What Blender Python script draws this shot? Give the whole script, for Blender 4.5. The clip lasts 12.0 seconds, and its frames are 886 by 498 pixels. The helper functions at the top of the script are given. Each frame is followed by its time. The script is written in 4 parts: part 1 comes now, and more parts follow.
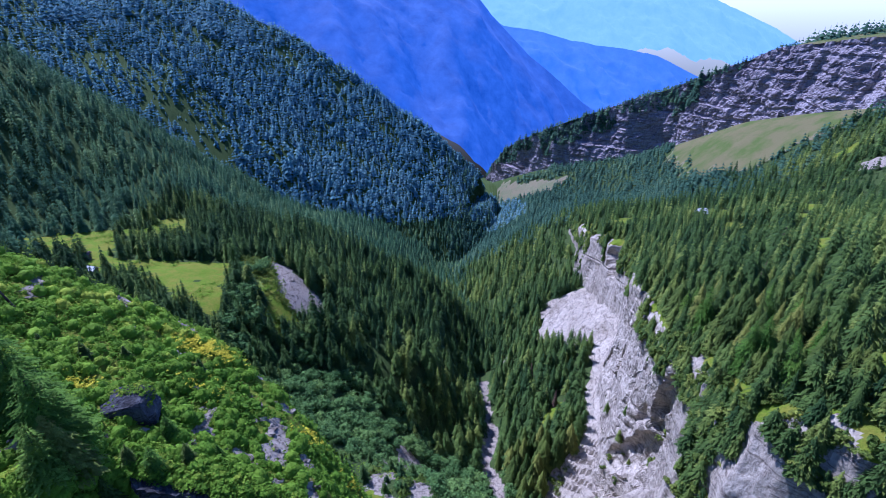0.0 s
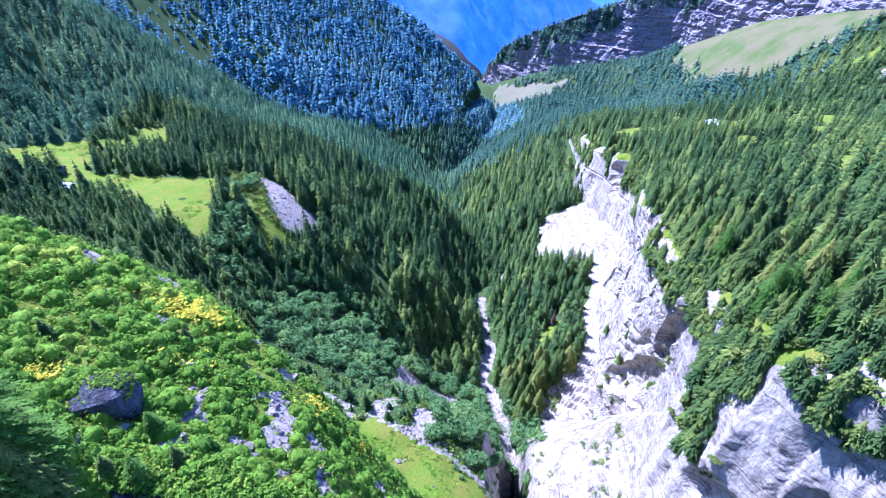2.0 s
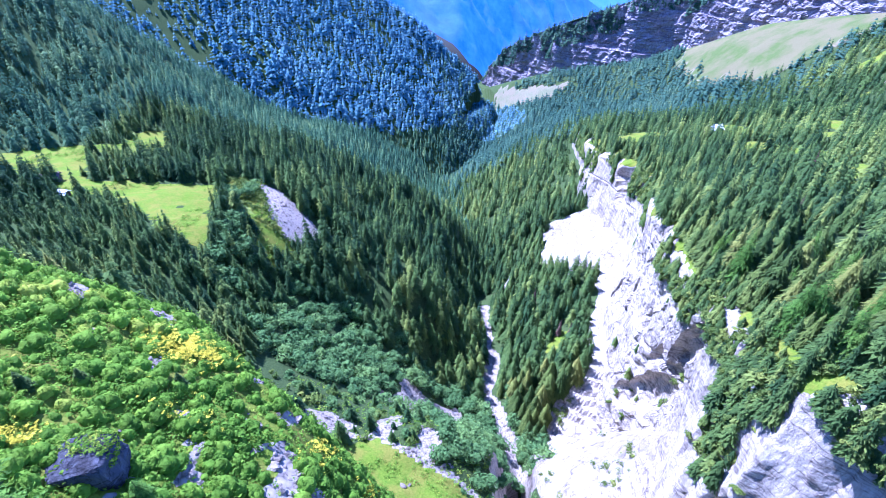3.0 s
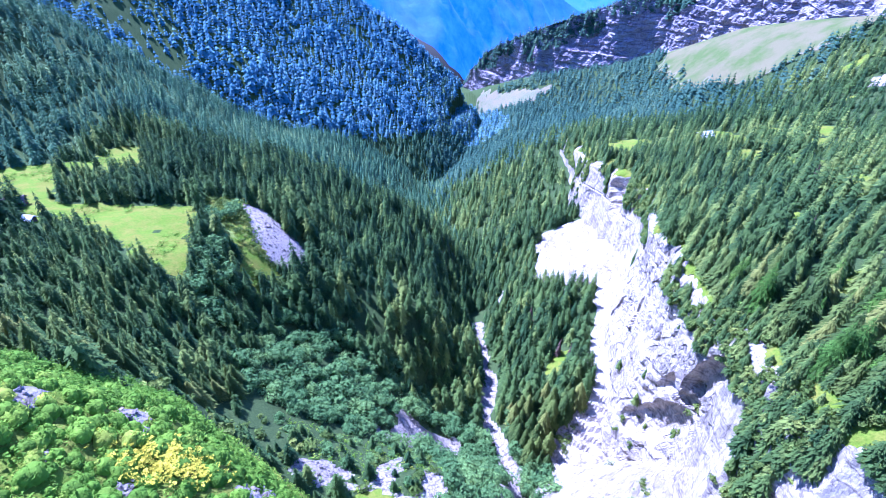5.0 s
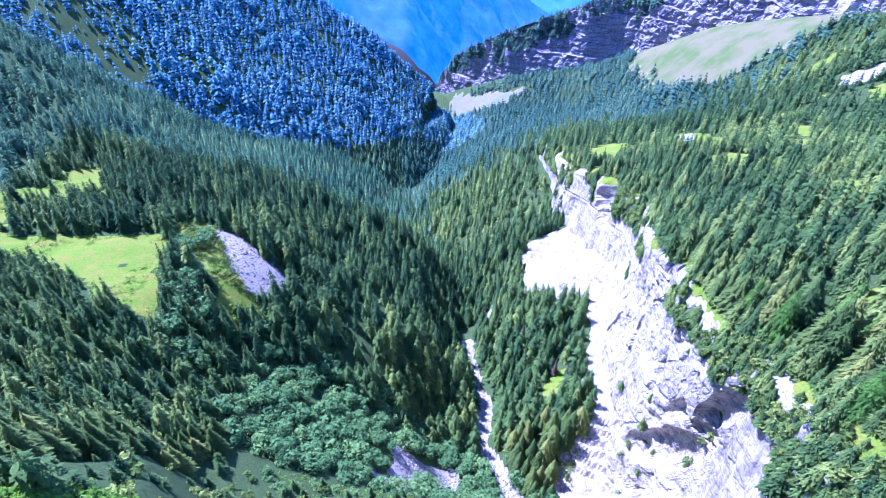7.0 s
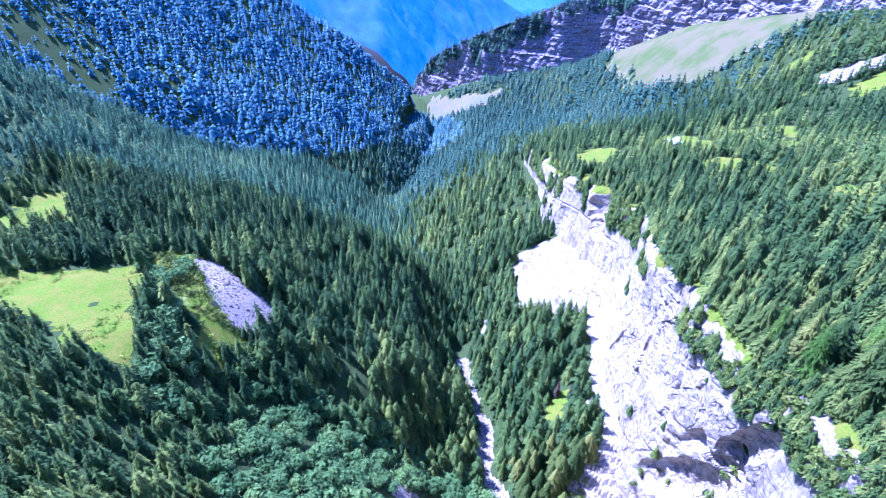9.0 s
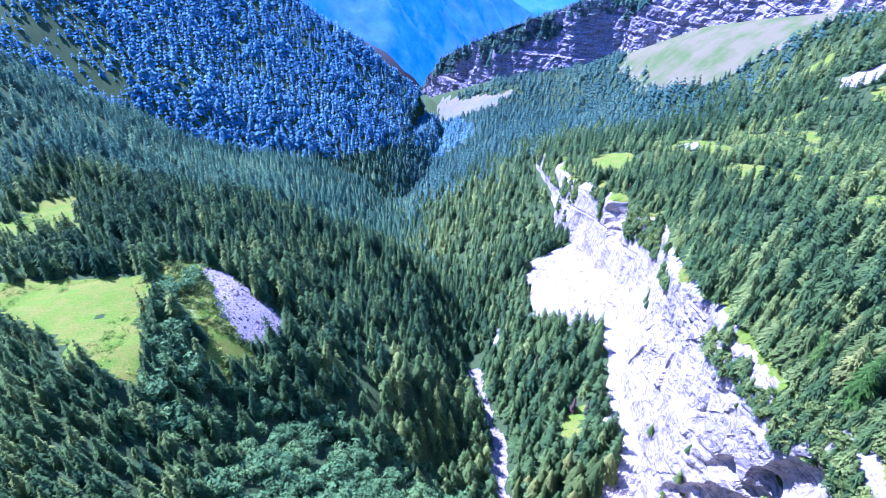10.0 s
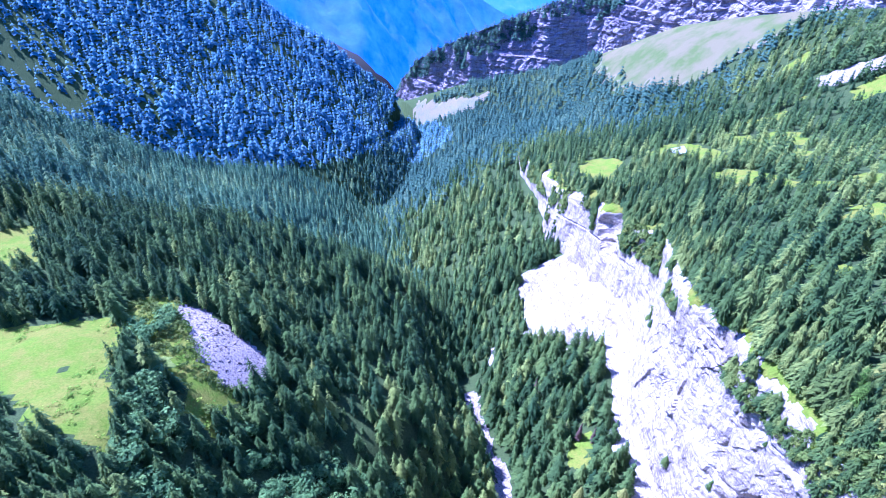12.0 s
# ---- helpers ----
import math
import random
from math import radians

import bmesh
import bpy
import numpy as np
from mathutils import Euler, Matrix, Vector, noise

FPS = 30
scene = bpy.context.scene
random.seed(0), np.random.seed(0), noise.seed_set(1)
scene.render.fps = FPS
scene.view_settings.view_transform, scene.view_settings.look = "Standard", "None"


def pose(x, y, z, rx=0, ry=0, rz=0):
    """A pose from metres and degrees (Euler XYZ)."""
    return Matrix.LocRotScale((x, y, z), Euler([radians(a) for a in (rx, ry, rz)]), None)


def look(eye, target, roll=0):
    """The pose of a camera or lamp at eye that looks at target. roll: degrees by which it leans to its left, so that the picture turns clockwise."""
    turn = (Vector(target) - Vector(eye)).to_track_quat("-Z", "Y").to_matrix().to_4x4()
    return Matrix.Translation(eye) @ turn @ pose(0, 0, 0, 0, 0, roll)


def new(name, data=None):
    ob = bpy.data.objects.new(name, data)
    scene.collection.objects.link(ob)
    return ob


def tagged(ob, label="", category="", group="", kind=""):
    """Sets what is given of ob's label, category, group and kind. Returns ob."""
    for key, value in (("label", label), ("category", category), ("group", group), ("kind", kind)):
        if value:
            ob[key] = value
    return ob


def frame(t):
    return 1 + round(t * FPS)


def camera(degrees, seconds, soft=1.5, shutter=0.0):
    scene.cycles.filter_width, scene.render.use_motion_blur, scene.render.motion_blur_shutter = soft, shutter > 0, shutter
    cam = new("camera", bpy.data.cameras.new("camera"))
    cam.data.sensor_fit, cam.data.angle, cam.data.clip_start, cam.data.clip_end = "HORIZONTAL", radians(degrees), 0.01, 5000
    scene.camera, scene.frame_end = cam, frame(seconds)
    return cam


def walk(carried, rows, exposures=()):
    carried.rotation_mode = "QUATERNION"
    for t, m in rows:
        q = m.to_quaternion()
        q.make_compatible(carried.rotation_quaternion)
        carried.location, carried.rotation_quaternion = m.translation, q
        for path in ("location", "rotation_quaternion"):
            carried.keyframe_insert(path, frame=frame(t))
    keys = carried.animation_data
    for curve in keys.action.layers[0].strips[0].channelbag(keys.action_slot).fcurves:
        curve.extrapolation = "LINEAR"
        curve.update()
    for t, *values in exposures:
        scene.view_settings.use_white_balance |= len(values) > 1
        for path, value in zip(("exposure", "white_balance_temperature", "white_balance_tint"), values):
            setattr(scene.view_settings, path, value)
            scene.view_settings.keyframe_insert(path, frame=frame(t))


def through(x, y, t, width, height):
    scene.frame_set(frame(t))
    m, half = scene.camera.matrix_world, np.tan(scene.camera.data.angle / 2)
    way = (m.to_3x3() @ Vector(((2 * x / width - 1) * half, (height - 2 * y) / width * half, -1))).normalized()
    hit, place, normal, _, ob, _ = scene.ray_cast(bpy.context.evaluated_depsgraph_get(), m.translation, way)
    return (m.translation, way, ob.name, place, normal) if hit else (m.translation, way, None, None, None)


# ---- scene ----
cam = camera(81.1, 12.0, soft=0.6)
PATH = [
    (0, (2.37, -6.08, 200.15), (1.04, 84.40, 157.58), -0.66),
    (0.5, (1.53, -3.22, 200.06), (0.21, 82.40, 148.41), -0.45),
    (1, (0.67, -0.29, 200.14), (-0.61, 80.84, 141.69), -0.24),
    (1.5, (-0.18, 2.57, 200.27), (-1.58, 83.74, 141.87), -0.03),
    (2, (-1.03, 5.47, 200.38), (-0.78, 86.72, 142.09), 0.12),
    (2.5, (-2.02, 8.51, 200.42), (-1.54, 89.81, 142.19), 0.22),
    (3, (-3.07, 11.68, 200.38), (-2.66, 93.03, 142.22), 0.32),
    (5, (-7.55, 24.04, 201.05), (-3.83, 105.51, 143.18), 0.57),
    (5.5, (-8.74, 27.20, 201.20), (-4.66, 108.67, 143.35), 0.55),
    (6, (-9.83, 30.44, 201.31), (-4.80, 111.89, 143.51), 0.51),
    (6.5, (-11.04, 33.74, 201.54), (-4.76, 115.15, 143.81), 0.44),
    (7, (-12.22, 37.05, 201.64), (-3.71, 118.32, 144.00), 0.40),
    (9, (-16.52, 50.61, 202.82), (-4.05, 131.37, 145.17), 0.15),
    (9.5, (-17.16, 54.23, 202.94), (-5.56, 135.09, 145.25), 0.03),
    (10, (-17.91, 57.87, 203.08), (-6.90, 138.79, 145.37), -0.05),
    (10.5, (-18.71, 61.58, 203.30), (-8.11, 142.55, 145.57), -0.12),
    (11, (-19.39, 65.45, 203.46), (-5.83, 145.99, 145.77), -0.24),
    (11.5, (-20.53, 69.50, 203.60), (-5.27, 149.77, 145.94), -0.25),
    (12, (-21.35, 73.26, 203.88), (-6.14, 153.51, 146.17), -0.32),
]
walk(cam, [(t, look(eye, target, roll)) for t, eye, target, roll in PATH], [(0.0, 0.42, 4400, 36), (0.5, 0.7, 4450, 36), (1.0, 1.0, 4430, 36), (1.5, 1.26, 4310, 38), (2.5, 1.72, 4180, 42), (5.5, 1.76, 4040, 48), (12.0, 1.75, 4020, 55)])

# ---- light ----
SUN_AZ, SUN_EL = math.atan2(-0.73, 0.68), radians(55)
TO_SUN = Vector((math.sin(SUN_AZ) * math.cos(SUN_EL), math.cos(SUN_AZ) * math.cos(SUN_EL), math.sin(SUN_EL)))
world = bpy.data.worlds.new("sky")
scene.world = world
world.use_nodes = True
sky = world.node_tree.nodes.new("ShaderNodeTexSky")
sky.sky_type, sky.sun_disc = "NISHITA", False
sky.sun_elevation, sky.sun_rotation = SUN_EL, SUN_AZ
sky.altitude, sky.air_density, sky.dust_density, sky.ozone_density = 1600, 1.0, 0.1, 3.0
world.node_tree.nodes["Background"].inputs["Strength"].default_value = 0.11
world.node_tree.links.new(sky.outputs[0], world.node_tree.nodes["Background"].inputs["Color"])
lamp = bpy.data.lights.new("sun", "SUN")
lamp.energy, lamp.angle, lamp.color = 5.0, radians(0.53), (1.0, 0.90, 0.72)
sun = new("sun", lamp)
sun.matrix_world = look((0, 0, 600), Vector((0, 0, 600)) - TO_SUN)


# ---- numbers and noise ----
def hashed(ix, iy, seed):
    n = (ix.astype(np.int64) * 374761393 + iy.astype(np.int64) * 668265263 + seed * 982451653) & 0xFFFFFFFF
    n = ((n ^ (n >> 13)) * 1274126177) & 0xFFFFFFFF
    return ((n ^ (n >> 16)) & 0xFFFF) / 65535.0


def vnoise(x, y, seed=0):
    """Smooth value noise from -1 to 1."""
    ix, iy = np.floor(x), np.floor(y)
    fx, fy = x - ix, y - iy
    fx, fy = fx * fx * (3 - 2 * fx), fy * fy * (3 - 2 * fy)
    a, b = hashed(ix, iy, seed), hashed(ix + 1, iy, seed)
    c, d = hashed(ix, iy + 1, seed), hashed(ix + 1, iy + 1, seed)
    return 2 * ((a + (b - a) * fx) * (1 - fy) + (c + (d - c) * fx) * fy) - 1


def fbm(x, y, scale, octaves=4, seed=0):
    out, amp = 0.0, 1.0
    for k in range(octaves):
        out = out + amp * vnoise(x / scale + 17.3 * k, y / scale - 9.1 * k, seed + k)
        scale, amp = scale / 2.03, amp * 0.5
    return out


def ridged(x, y, scale, octaves=4, seed=0):
    out, amp = 0.0, 1.0
    for k in range(octaves):
        out = out + amp * (1 - 2 * np.abs(vnoise(x / scale + 5.7 * k, y / scale + 3.1 * k, seed + k)))
        scale, amp = scale / 2.1, amp * 0.5
    return out


def blocks(x, y, sx, sy, seed=0):
    """Broken blocks: one level for each uneven cell, from -1 to 1."""
    x, y = x / sx + 0.35 * fbm(x, y, sx * 0.9, 2, seed + 3), y / sy + 0.35 * fbm(x, y, sy * 0.9, 2, seed + 5)
    row = np.floor(y)
    return 2 * hashed(np.floor(x + 0.5 * (row % 2) + 0.6 * hashed(row, row, seed)), row, seed) - 1


def step(a, b, v):
    u = np.clip((v - a) / (b - a), 0, 1)
    return u * u * (3 - 2 * u)


def soft(v, knots, values, blur=0.0):
    """A table of knots and values, rounded over the given width."""
    if blur == 0:
        return np.interp(v, knots, values)
    return sum(np.interp(v + blur * k, knots, values) for k in (-1, -0.5, 0, 0.5, 1)) / 5


def inside(x, y, corners, ragged=0.0, seed=0):
    """Whether the places lie within an outline, whose edge is ragged by that many metres."""
    if ragged:
        x, y = x + ragged * fbm(x, y, 9, 3, seed), y + ragged * fbm(x, y, 9, 3, seed + 7)
    hit = np.zeros(np.shape(x), bool)
    for (ax, ay), (bx, by) in zip(corners, corners[1:] + corners[:1]):
        if ay != by:
            hit ^= ((ay > y) != (by > y)) & (x < (bx - ax) * (y - ay) / (by - ay) + ax)
    return hit


# ---- the lie of the land ----
def stream_x(y):
    return soft(y, [-300, 0, 60, 90, 125, 162, 180, 239, 277, 330, 485, 713, 1000, 1300, 3000],
                [40, 27, 24, 22, 26, 17, 23, 20, 31, 24, 2, 11, 82, 60, 0], 8)


def stream_z(y):
    return soft(y, [-300, 0, 70, 162, 239, 330, 485, 713, 1000, 1300, 1700, 3000], [110, 52, 34, 14, 2, -20, -72, -160, -186, -225, -560, -1000], 12)


def cliff_x(y):
    return soft(y, [-200, 0, 30, 52, 62, 74, 86, 97, 125, 140, 157, 179, 205, 222, 236, 264, 300, 336, 370, 410, 460, 700],
                [120, 92, 76, 67, 60, 54, 55, 59, 61, 64, 69, 74, 85, 95, 100, 101, 103, 104, 110, 117, 128, 170], 3)


def plateau_z(x, y):
    base = soft(y, [-300, 0, 77, 108, 160, 200, 260, 336, 410, 500, 661, 742, 1000, 1300, 1700, 3000],
                [230, 150, 128, 119, 107, 96, 77, 54, 34, 0, -52, -84, -140, -200, -540, -1000], 14)
    return base + 0.10 * (x - cliff_x(y))


FAR_Y = [250, 430, 580, 640, 718, 872, 1020, 1170, 1260]
FAR_X = [480, 470, 456, 442, 425, 370, 215, 126, 88]
FAR_TOP = [180, 175, 166, 157, 145, 78, -12, -95, -180]
FAR_FOOT = [140, 125, 92, 76, 52, -32, -104, -186, -205]


def hill_z(x, y):
    top = 169.5 - 0.56 * np.maximum(x + 44, -14) - 0.30 * (y - 38)
    right = 152.5 - 2.0 * (x + 15.5 + 0.6 * (y - 40) + 0.6 * np.maximum(y - 50, 0))
    steep = step(-29.5, -26.5, x)
    front = 166.5 - 7.5 * steep + (0.4 + 2.6 * steep) * (y - 28 + 0.5 * np.maximum(-24 - x, 0))
    back = 162 - 1.35 * (y - 57) - 0.45 * (x + 40)
    low = np.minimum(np.minimum(top, right), np.minimum(front, back))
    for a in (top, right, front, back):
        low = low - 2.2 * np.exp(-np.abs(a - low) / 2.6) * 0.25
    low = low + 0.7 * fbm(x, y, 9, 4, 31) + 0.5 * ridged(x, y, 4, 2, 35)
    # the walled terrace cut into the front
    return np.where((x > -25) & (x < -11.5) & (y > 19.5) & (y < 28.4 + 0.5 * fbm(x, y, 3, 2, 36)), 147.0, low)


def ridge_y(x):
    """Where the near ridge on the left has its crest."""
    return soft(x, [-900, -400, -262, -130, -60, 0, 60], [430, 470, 500, 560, 620, 690, 760], 20)


def low_z(x, y):
    d = x - stream_x(y)
    near = step(135, 95, y)
    left = soft(-d, [0, 10, 24, 43, 66, 86, 112, 140, 175, 260, 420, 700, 3000], [0, 3, 7, 31, 46, 58, 74, 78, 90, 152, 262, 420, 1500], 4)
    left_near = soft(-d, [0, 3, 6.5, 12, 24, 31, 51, 80, 200, 3000], [0, 6, 26, 40, 48, 50, 54, 66, 120, 700], 1)
    gorge = step(160, 195, y) * step(340, 290, y)
    left = left * (1 - gorge) + gorge * soft(-d, [0, 6, 14, 28, 43, 66, 86, 112, 140, 175, 260, 420, 700, 3000], [0, 2, 14, 38, 48, 55, 64, 76, 80, 90, 152, 262, 420, 1500], 2)
    right = soft(d, [0, 6, 27, 45, 70, 90, 200, 3000], [0, 3, 20, 30, 43, 56, 122, 2000], 4)
    right = right * (0.5 + 0.5 * step(126, 150, y))
    right_near = soft(d, [0, 2, 5, 25, 34, 60, 3000], [0, 4, 22, 33, 44, 70, 2000], 1)
    far = left * (1 - near) + left_near * near
    z = stream_z(y) + np.where(d < 0, far, right * (1 - near) + right_near * near)
    # the bench of the meadow
    w = step(1.4 + 1.8 * step(-140, -240, x), 0.8, np.hypot((x + 150) / 75, (y - 222) / 85))
    z = np.where(d < 0, z * (1 - w) + w * (91.7 - 0.065 * (x + 106) - 0.175 * (y - 192.6)), z)
    # the near ridge on the left falls into a side ravine, behind which the long spur rises
    crest = ridge_y(x)
    z = z - np.where(d < 20, 0.85 * np.maximum(y - crest, 0), 0)
    spur = soft(x, [-3000, -900, -600, -395, -326, -216, -145, -52, 68, 107, 140, 400], [900, 430, 300, 217, 190, 122, 70, 6, -88, -172, -230, -700], 12)
    face = spur - 0.34 * np.maximum(900 - y, 0) - 0.6 * np.maximum(y - 900, 0)
    face = face + 11 * ridged(x + 0.5 * y, 0.3 * y, 130, 3, 51) * step(0, -120, x - 60)
    z = np.where(x < 160, np.maximum(z, face), z)
    return z + 1.4 * fbm(x, y, 38, 4, 3) + 0.35 * fbm(x, y, 6, 3, 5)


def lean(y, z):
    """How far the cliff falls back at a height."""
    return 0.12 * (z - 90) + 0.22 * step(88, 64, y) * (z - 100)


def lip_x(y):
    return cliff_x(y) + lean(y, plateau_z(cliff_x(y), y))


def far_gap(x, y):
    """Metres in front of the far rock wall (negative: behind it)."""
    return (np.interp(y, FAR_Y, FAR_X) - x) * 0.8


def land_z(x, y):
    low, up = low_z(x, y), plateau_z(x, y) + 2.2 * fbm(x, y, 30, 4, 11)
    both = np.where(x > stream_x(y), np.minimum(low, up), low)
    z = np.where((x > lip_x(y) + 6) & (y <= 470), up, both)
    gap = far_gap(x, y)
    w = step(150, 0, gap) * step(1330, 1200, y)
    foot = np.interp(y, FAR_Y, FAR_FOOT)
    z = z * (1 - w) + np.minimum(np.maximum(z, foot), foot + 2) * w
    top = np.interp(y, FAR_Y, FAR_TOP) + 0.30 * np.clip(-gap - 8, 0, 70) * step(1260, 1000, y) + 3 * fbm(x, y, 50, 3, 13)
    z = np.where((gap < -36) & (y < 1330), top - 2, z)
    z = np.where((y > 1335) & (x > 160), np.minimum(z, -150 - 0.4 * (y - 1335)), z)
    bare = (x > stream_x(y)) & (x < lip_x(y) + 5) & (y > 30) & (y < 300) & (inside(x, y, LOW_ROCK) | inside(x, y, BARE))
    strata = (z + 0.15 * y + 1.6 * fbm(x, y, 14, 3, 18)) / 2.6
    z = np.where(bare, z + 0.35 * fbm(x, y, 7, 3, 15) + 0.18 * blocks(x, y, 3.6, 3.2, 16) - 1.2 * (strata % 1) ** 2, z)
    slot = step(5.0, 2.5, np.abs(x - 20.5 - 0.10 * (y - 88) - 1.5 * fbm(x, y, 7, 2, 17))) * step(70, 76, y) * step(112, 104, y)
    z = z - 24 * slot
    return np.where((x < 6) & (y < 120) & (x > -140), np.maximum(z, hill_z(x, y)), z)


# ---- what covers the land ----
OUTCROPS = [(-50, 50, 2.0), (-43, 55.5, 1.2), (-27, 41, 1.6), (-25, 38, 1.8), (-22, 44, 1.5), (-20.5, 40, 1.6), (-18, 37, 1.5), (-16, 34, 1.4), (-33, 49, 0.8), (-34, 26, 1.5),
            (-20, 47, 1.5), (-36, 57, 1.3), (-14.5, 38, 1.3), (-24, 52, 1.5), (-30, 30, 1.2), (-39, 50, 0.9), (-28, 33, 0.9), (-13, 34, 1.2)]


def stony(x, y):
    """Bare stony patches on the near hill."""
    near = np.full(np.shape(x), 9.0)
    for cx, cy, r in OUTCROPS:
        u, v = (x - cx) + 0.45 * (y - cy), (y - cy) - 0.45 * (x - cx)
        near = np.minimum(near, np.hypot(u / (0.75 * r), v / (1.7 * r)))
    u, v = 0.9 * x + 0.45 * y, 0.9 * y - 0.45 * x
    specks = (fbm(u, 0.45 * v, 2.6, 3, 20) > np.where(x > -31, 0.70, 0.98)) & (x > -36) & (y > 31)
    return (near + 0.7 * fbm(x, y, 1.8, 3, 19) < 0.72) | specks


MEADOW = [(-85, 158), (-90, 173), (-96, 196), (-103, 216), (-114, 219), (-125, 216), (-142, 216), (-156, 214), (-166, 221), (-184, 257), (-167, 259), (-158, 255), (-148, 264), (-166, 304),
          (-176, 302), (-181, 293), (-177, 274), (-201, 264), (-212, 252), (-222, 242), (-205, 214), (-185, 217), (-172, 213), (-153, 189), (-152, 197), (-135, 190), (-110, 176), (-97, 166)]
LOWER_MEADOW = [(-28, 92), (-19, 92), (-13, 88), (-4, 85.5), (2, 82), (9, 78), (12, 74), (6, 60), (-6, 50), (-40, 60), (-42, 84)]
HEDGE_GRASS = [(-104, 226), (-86, 226), (-72, 200), (-60, 184), (-70, 172), (-84, 190), (-94, 204)]
SCREE = [(-88, 224), (-76, 223), (-64, 212), (-52, 203), (-56, 192), (-66, 188), (-74, 196), (-79, 208)]
BARE = [(64, 308), (81, 303), (96, 296), (122, 290), (122, 230), (100, 208), (86, 212), (65, 230), (55, 245), (60, 273)]
FAN = [(345, 790), (322, 740), (318, 640), (344, 553), (392, 545), (445, 525), (470, 520), (470, 640), (425, 790), (392, 850)]
LOWER_STONES = [(-44, 100), (-31, 105), (-22, 100), (-12, 114), (-3, 97), (3, 89), (-4, 86), (-13, 88.5), (-19, 92.5), (-29, 93), (-44, 92)]
LOW_ROCK = [(26, 60), (24, 92), (28, 112), (40, 142), (58, 150), (80, 150), (80, 40), (40, 40)]
CLEARING = [(176, 366), (196, 378), (212, 366), (204, 322), (190, 308), (172, 326)]
GLADES = [(167, 200, 11), (158, 184, 6), (258, 342, 14), (182, 245, 9), (228, 310, 9), (140, 120, 4), (174, 163, 7), (120, 176, 5), (50, 174, 6)]
NOSE = [(33, 236), (36, 246), (40, 253), (36, 253), (31, 242)]
FAR_SCREE = [(104, 950), (118, 930), (170, 905), (221, 915), (190, 945), (140, 990), (112, 1040), (100, 1000)]
SIDE_FIELD = [(345, 404), (352, 430), (384, 404), (368, 386)]
GULLY = [(-24, 126), (-18, 130), (-14, 149), (-6, 145), (4, 141), (10, 128), (2, 124), (-9, 130), (-16, 120)]
SCAR = [(-440, 640), (-414, 676), (-337, 693), (-281, 659), (-246, 600), (-255, 581), (-305, 570), (-346, 585), (-429, 615)]


def cover(x, y):
    """Grass, gravel and bare rock, each from 0 to 1."""
    grass = inside(x, y, MEADOW, 3, 61) | inside(x, y, LOWER_MEADOW, 2, 62) | inside(x, y, HEDGE_GRASS, 3, 63) | inside(x, y, CLEARING, 2, 64)
    for cx, cy, r in GLADES:
        grass |= np.hypot(x - cx, 0.8 * (y - cy)) < r * (1 + 0.5 * fbm(x, y, 9, 3, 79))
    grass |= (x > lip_x(y) + 14) & (y > 60) & (y < 480) & (fbm(x, y, 34, 3, 171) > 0.66)
    on_hill = (x < 2) & (y < 66 + 0.35 * (-40 - x)) & (x > -130) & (hill_z(x, y) > low_z(x, y) - 0.5)
    grass &= np.hypot(x + 108, y - 192) > 1.9 + 0.5 * fbm(x, y, 2, 2, 80)
    d = np.abs(x - stream_x(y) - 2 * fbm(x, y, 12, 2, 66))
    gravel = ((d < 3.0 + 1.4 * fbm(x, y, 7, 2, 74)) & (y > 112) & (y < 232)) | inside(x, y, SCREE, 3, 67) | inside(x, y, FAR_SCREE, 8, 68) | inside(x, y, SIDE_FIELD, 4, 69)
    gravel |= inside(x, y, GULLY, 4, 65) | (inside(x, y, LOWER_STONES, 3, 76) & (fbm(x, y, 6, 3, 77) > 0.02))
    rock = (inside(x, y, BARE, 4, 70) & (x < lip_x(y) + 4)) | (inside(x, y, LOW_ROCK, 3, 71) & (x > stream_x(y)) & (x < lip_x(y) + 5))
    rock |= inside(x, y, NOSE, 2, 83)
    beside = x - lip_x(y) + 3 * fbm(x, y, 8, 2, 75)
    rock |= (beside > -13) & (beside < -1) & (y > 128) & (y < 300)
    rim = y - np.interp(x, [-19, -4, 2.5, 10, 14], [93, 87, 83.5, 79, 74])
    gravel |= (np.abs(rim + 0.5 * fbm(x, y, 4, 2, 85)) < 0.9) & (x > -19) & (x < 14)
    bank = x - stream_x(y) + 1.5 * fbm(x, y, 6, 2, 84)
    rock |= (bank > -12) & (bank < -1) & (y > 66) & (y < 124)
    on_hill &= ~((x > -26) & (x < -10.5) & (y < 29))
    gravel |= on_hill & stony(x, y)
    fan = inside(x, y, FAN, 10, 72) + (inside(x, y, FAR_SCREE, 8, 68) * 0.7)
    return grass | on_hill, gravel | (fan > 0), rock, fan, on_hill


# ---- materials ----
def material(name):
    mat = bpy.data.materials.new(name)
    mat.use_nodes = True
    nodes, links = mat.node_tree.nodes, mat.node_tree.links
    return mat, nodes, links, nodes["Principled BSDF"]


def ramp(nodes, links, fac, stops):
    node = nodes.new("ShaderNodeValToRGB")
    while len(node.color_ramp.elements) < len(stops):
        node.color_ramp.elements.new(0.5)
    for e, (p, c) in zip(node.color_ramp.elements, stops):
        e.position, e.color = p, (*c, 1)
    links.new(fac, node.inputs[0])
    return node.outputs[0]


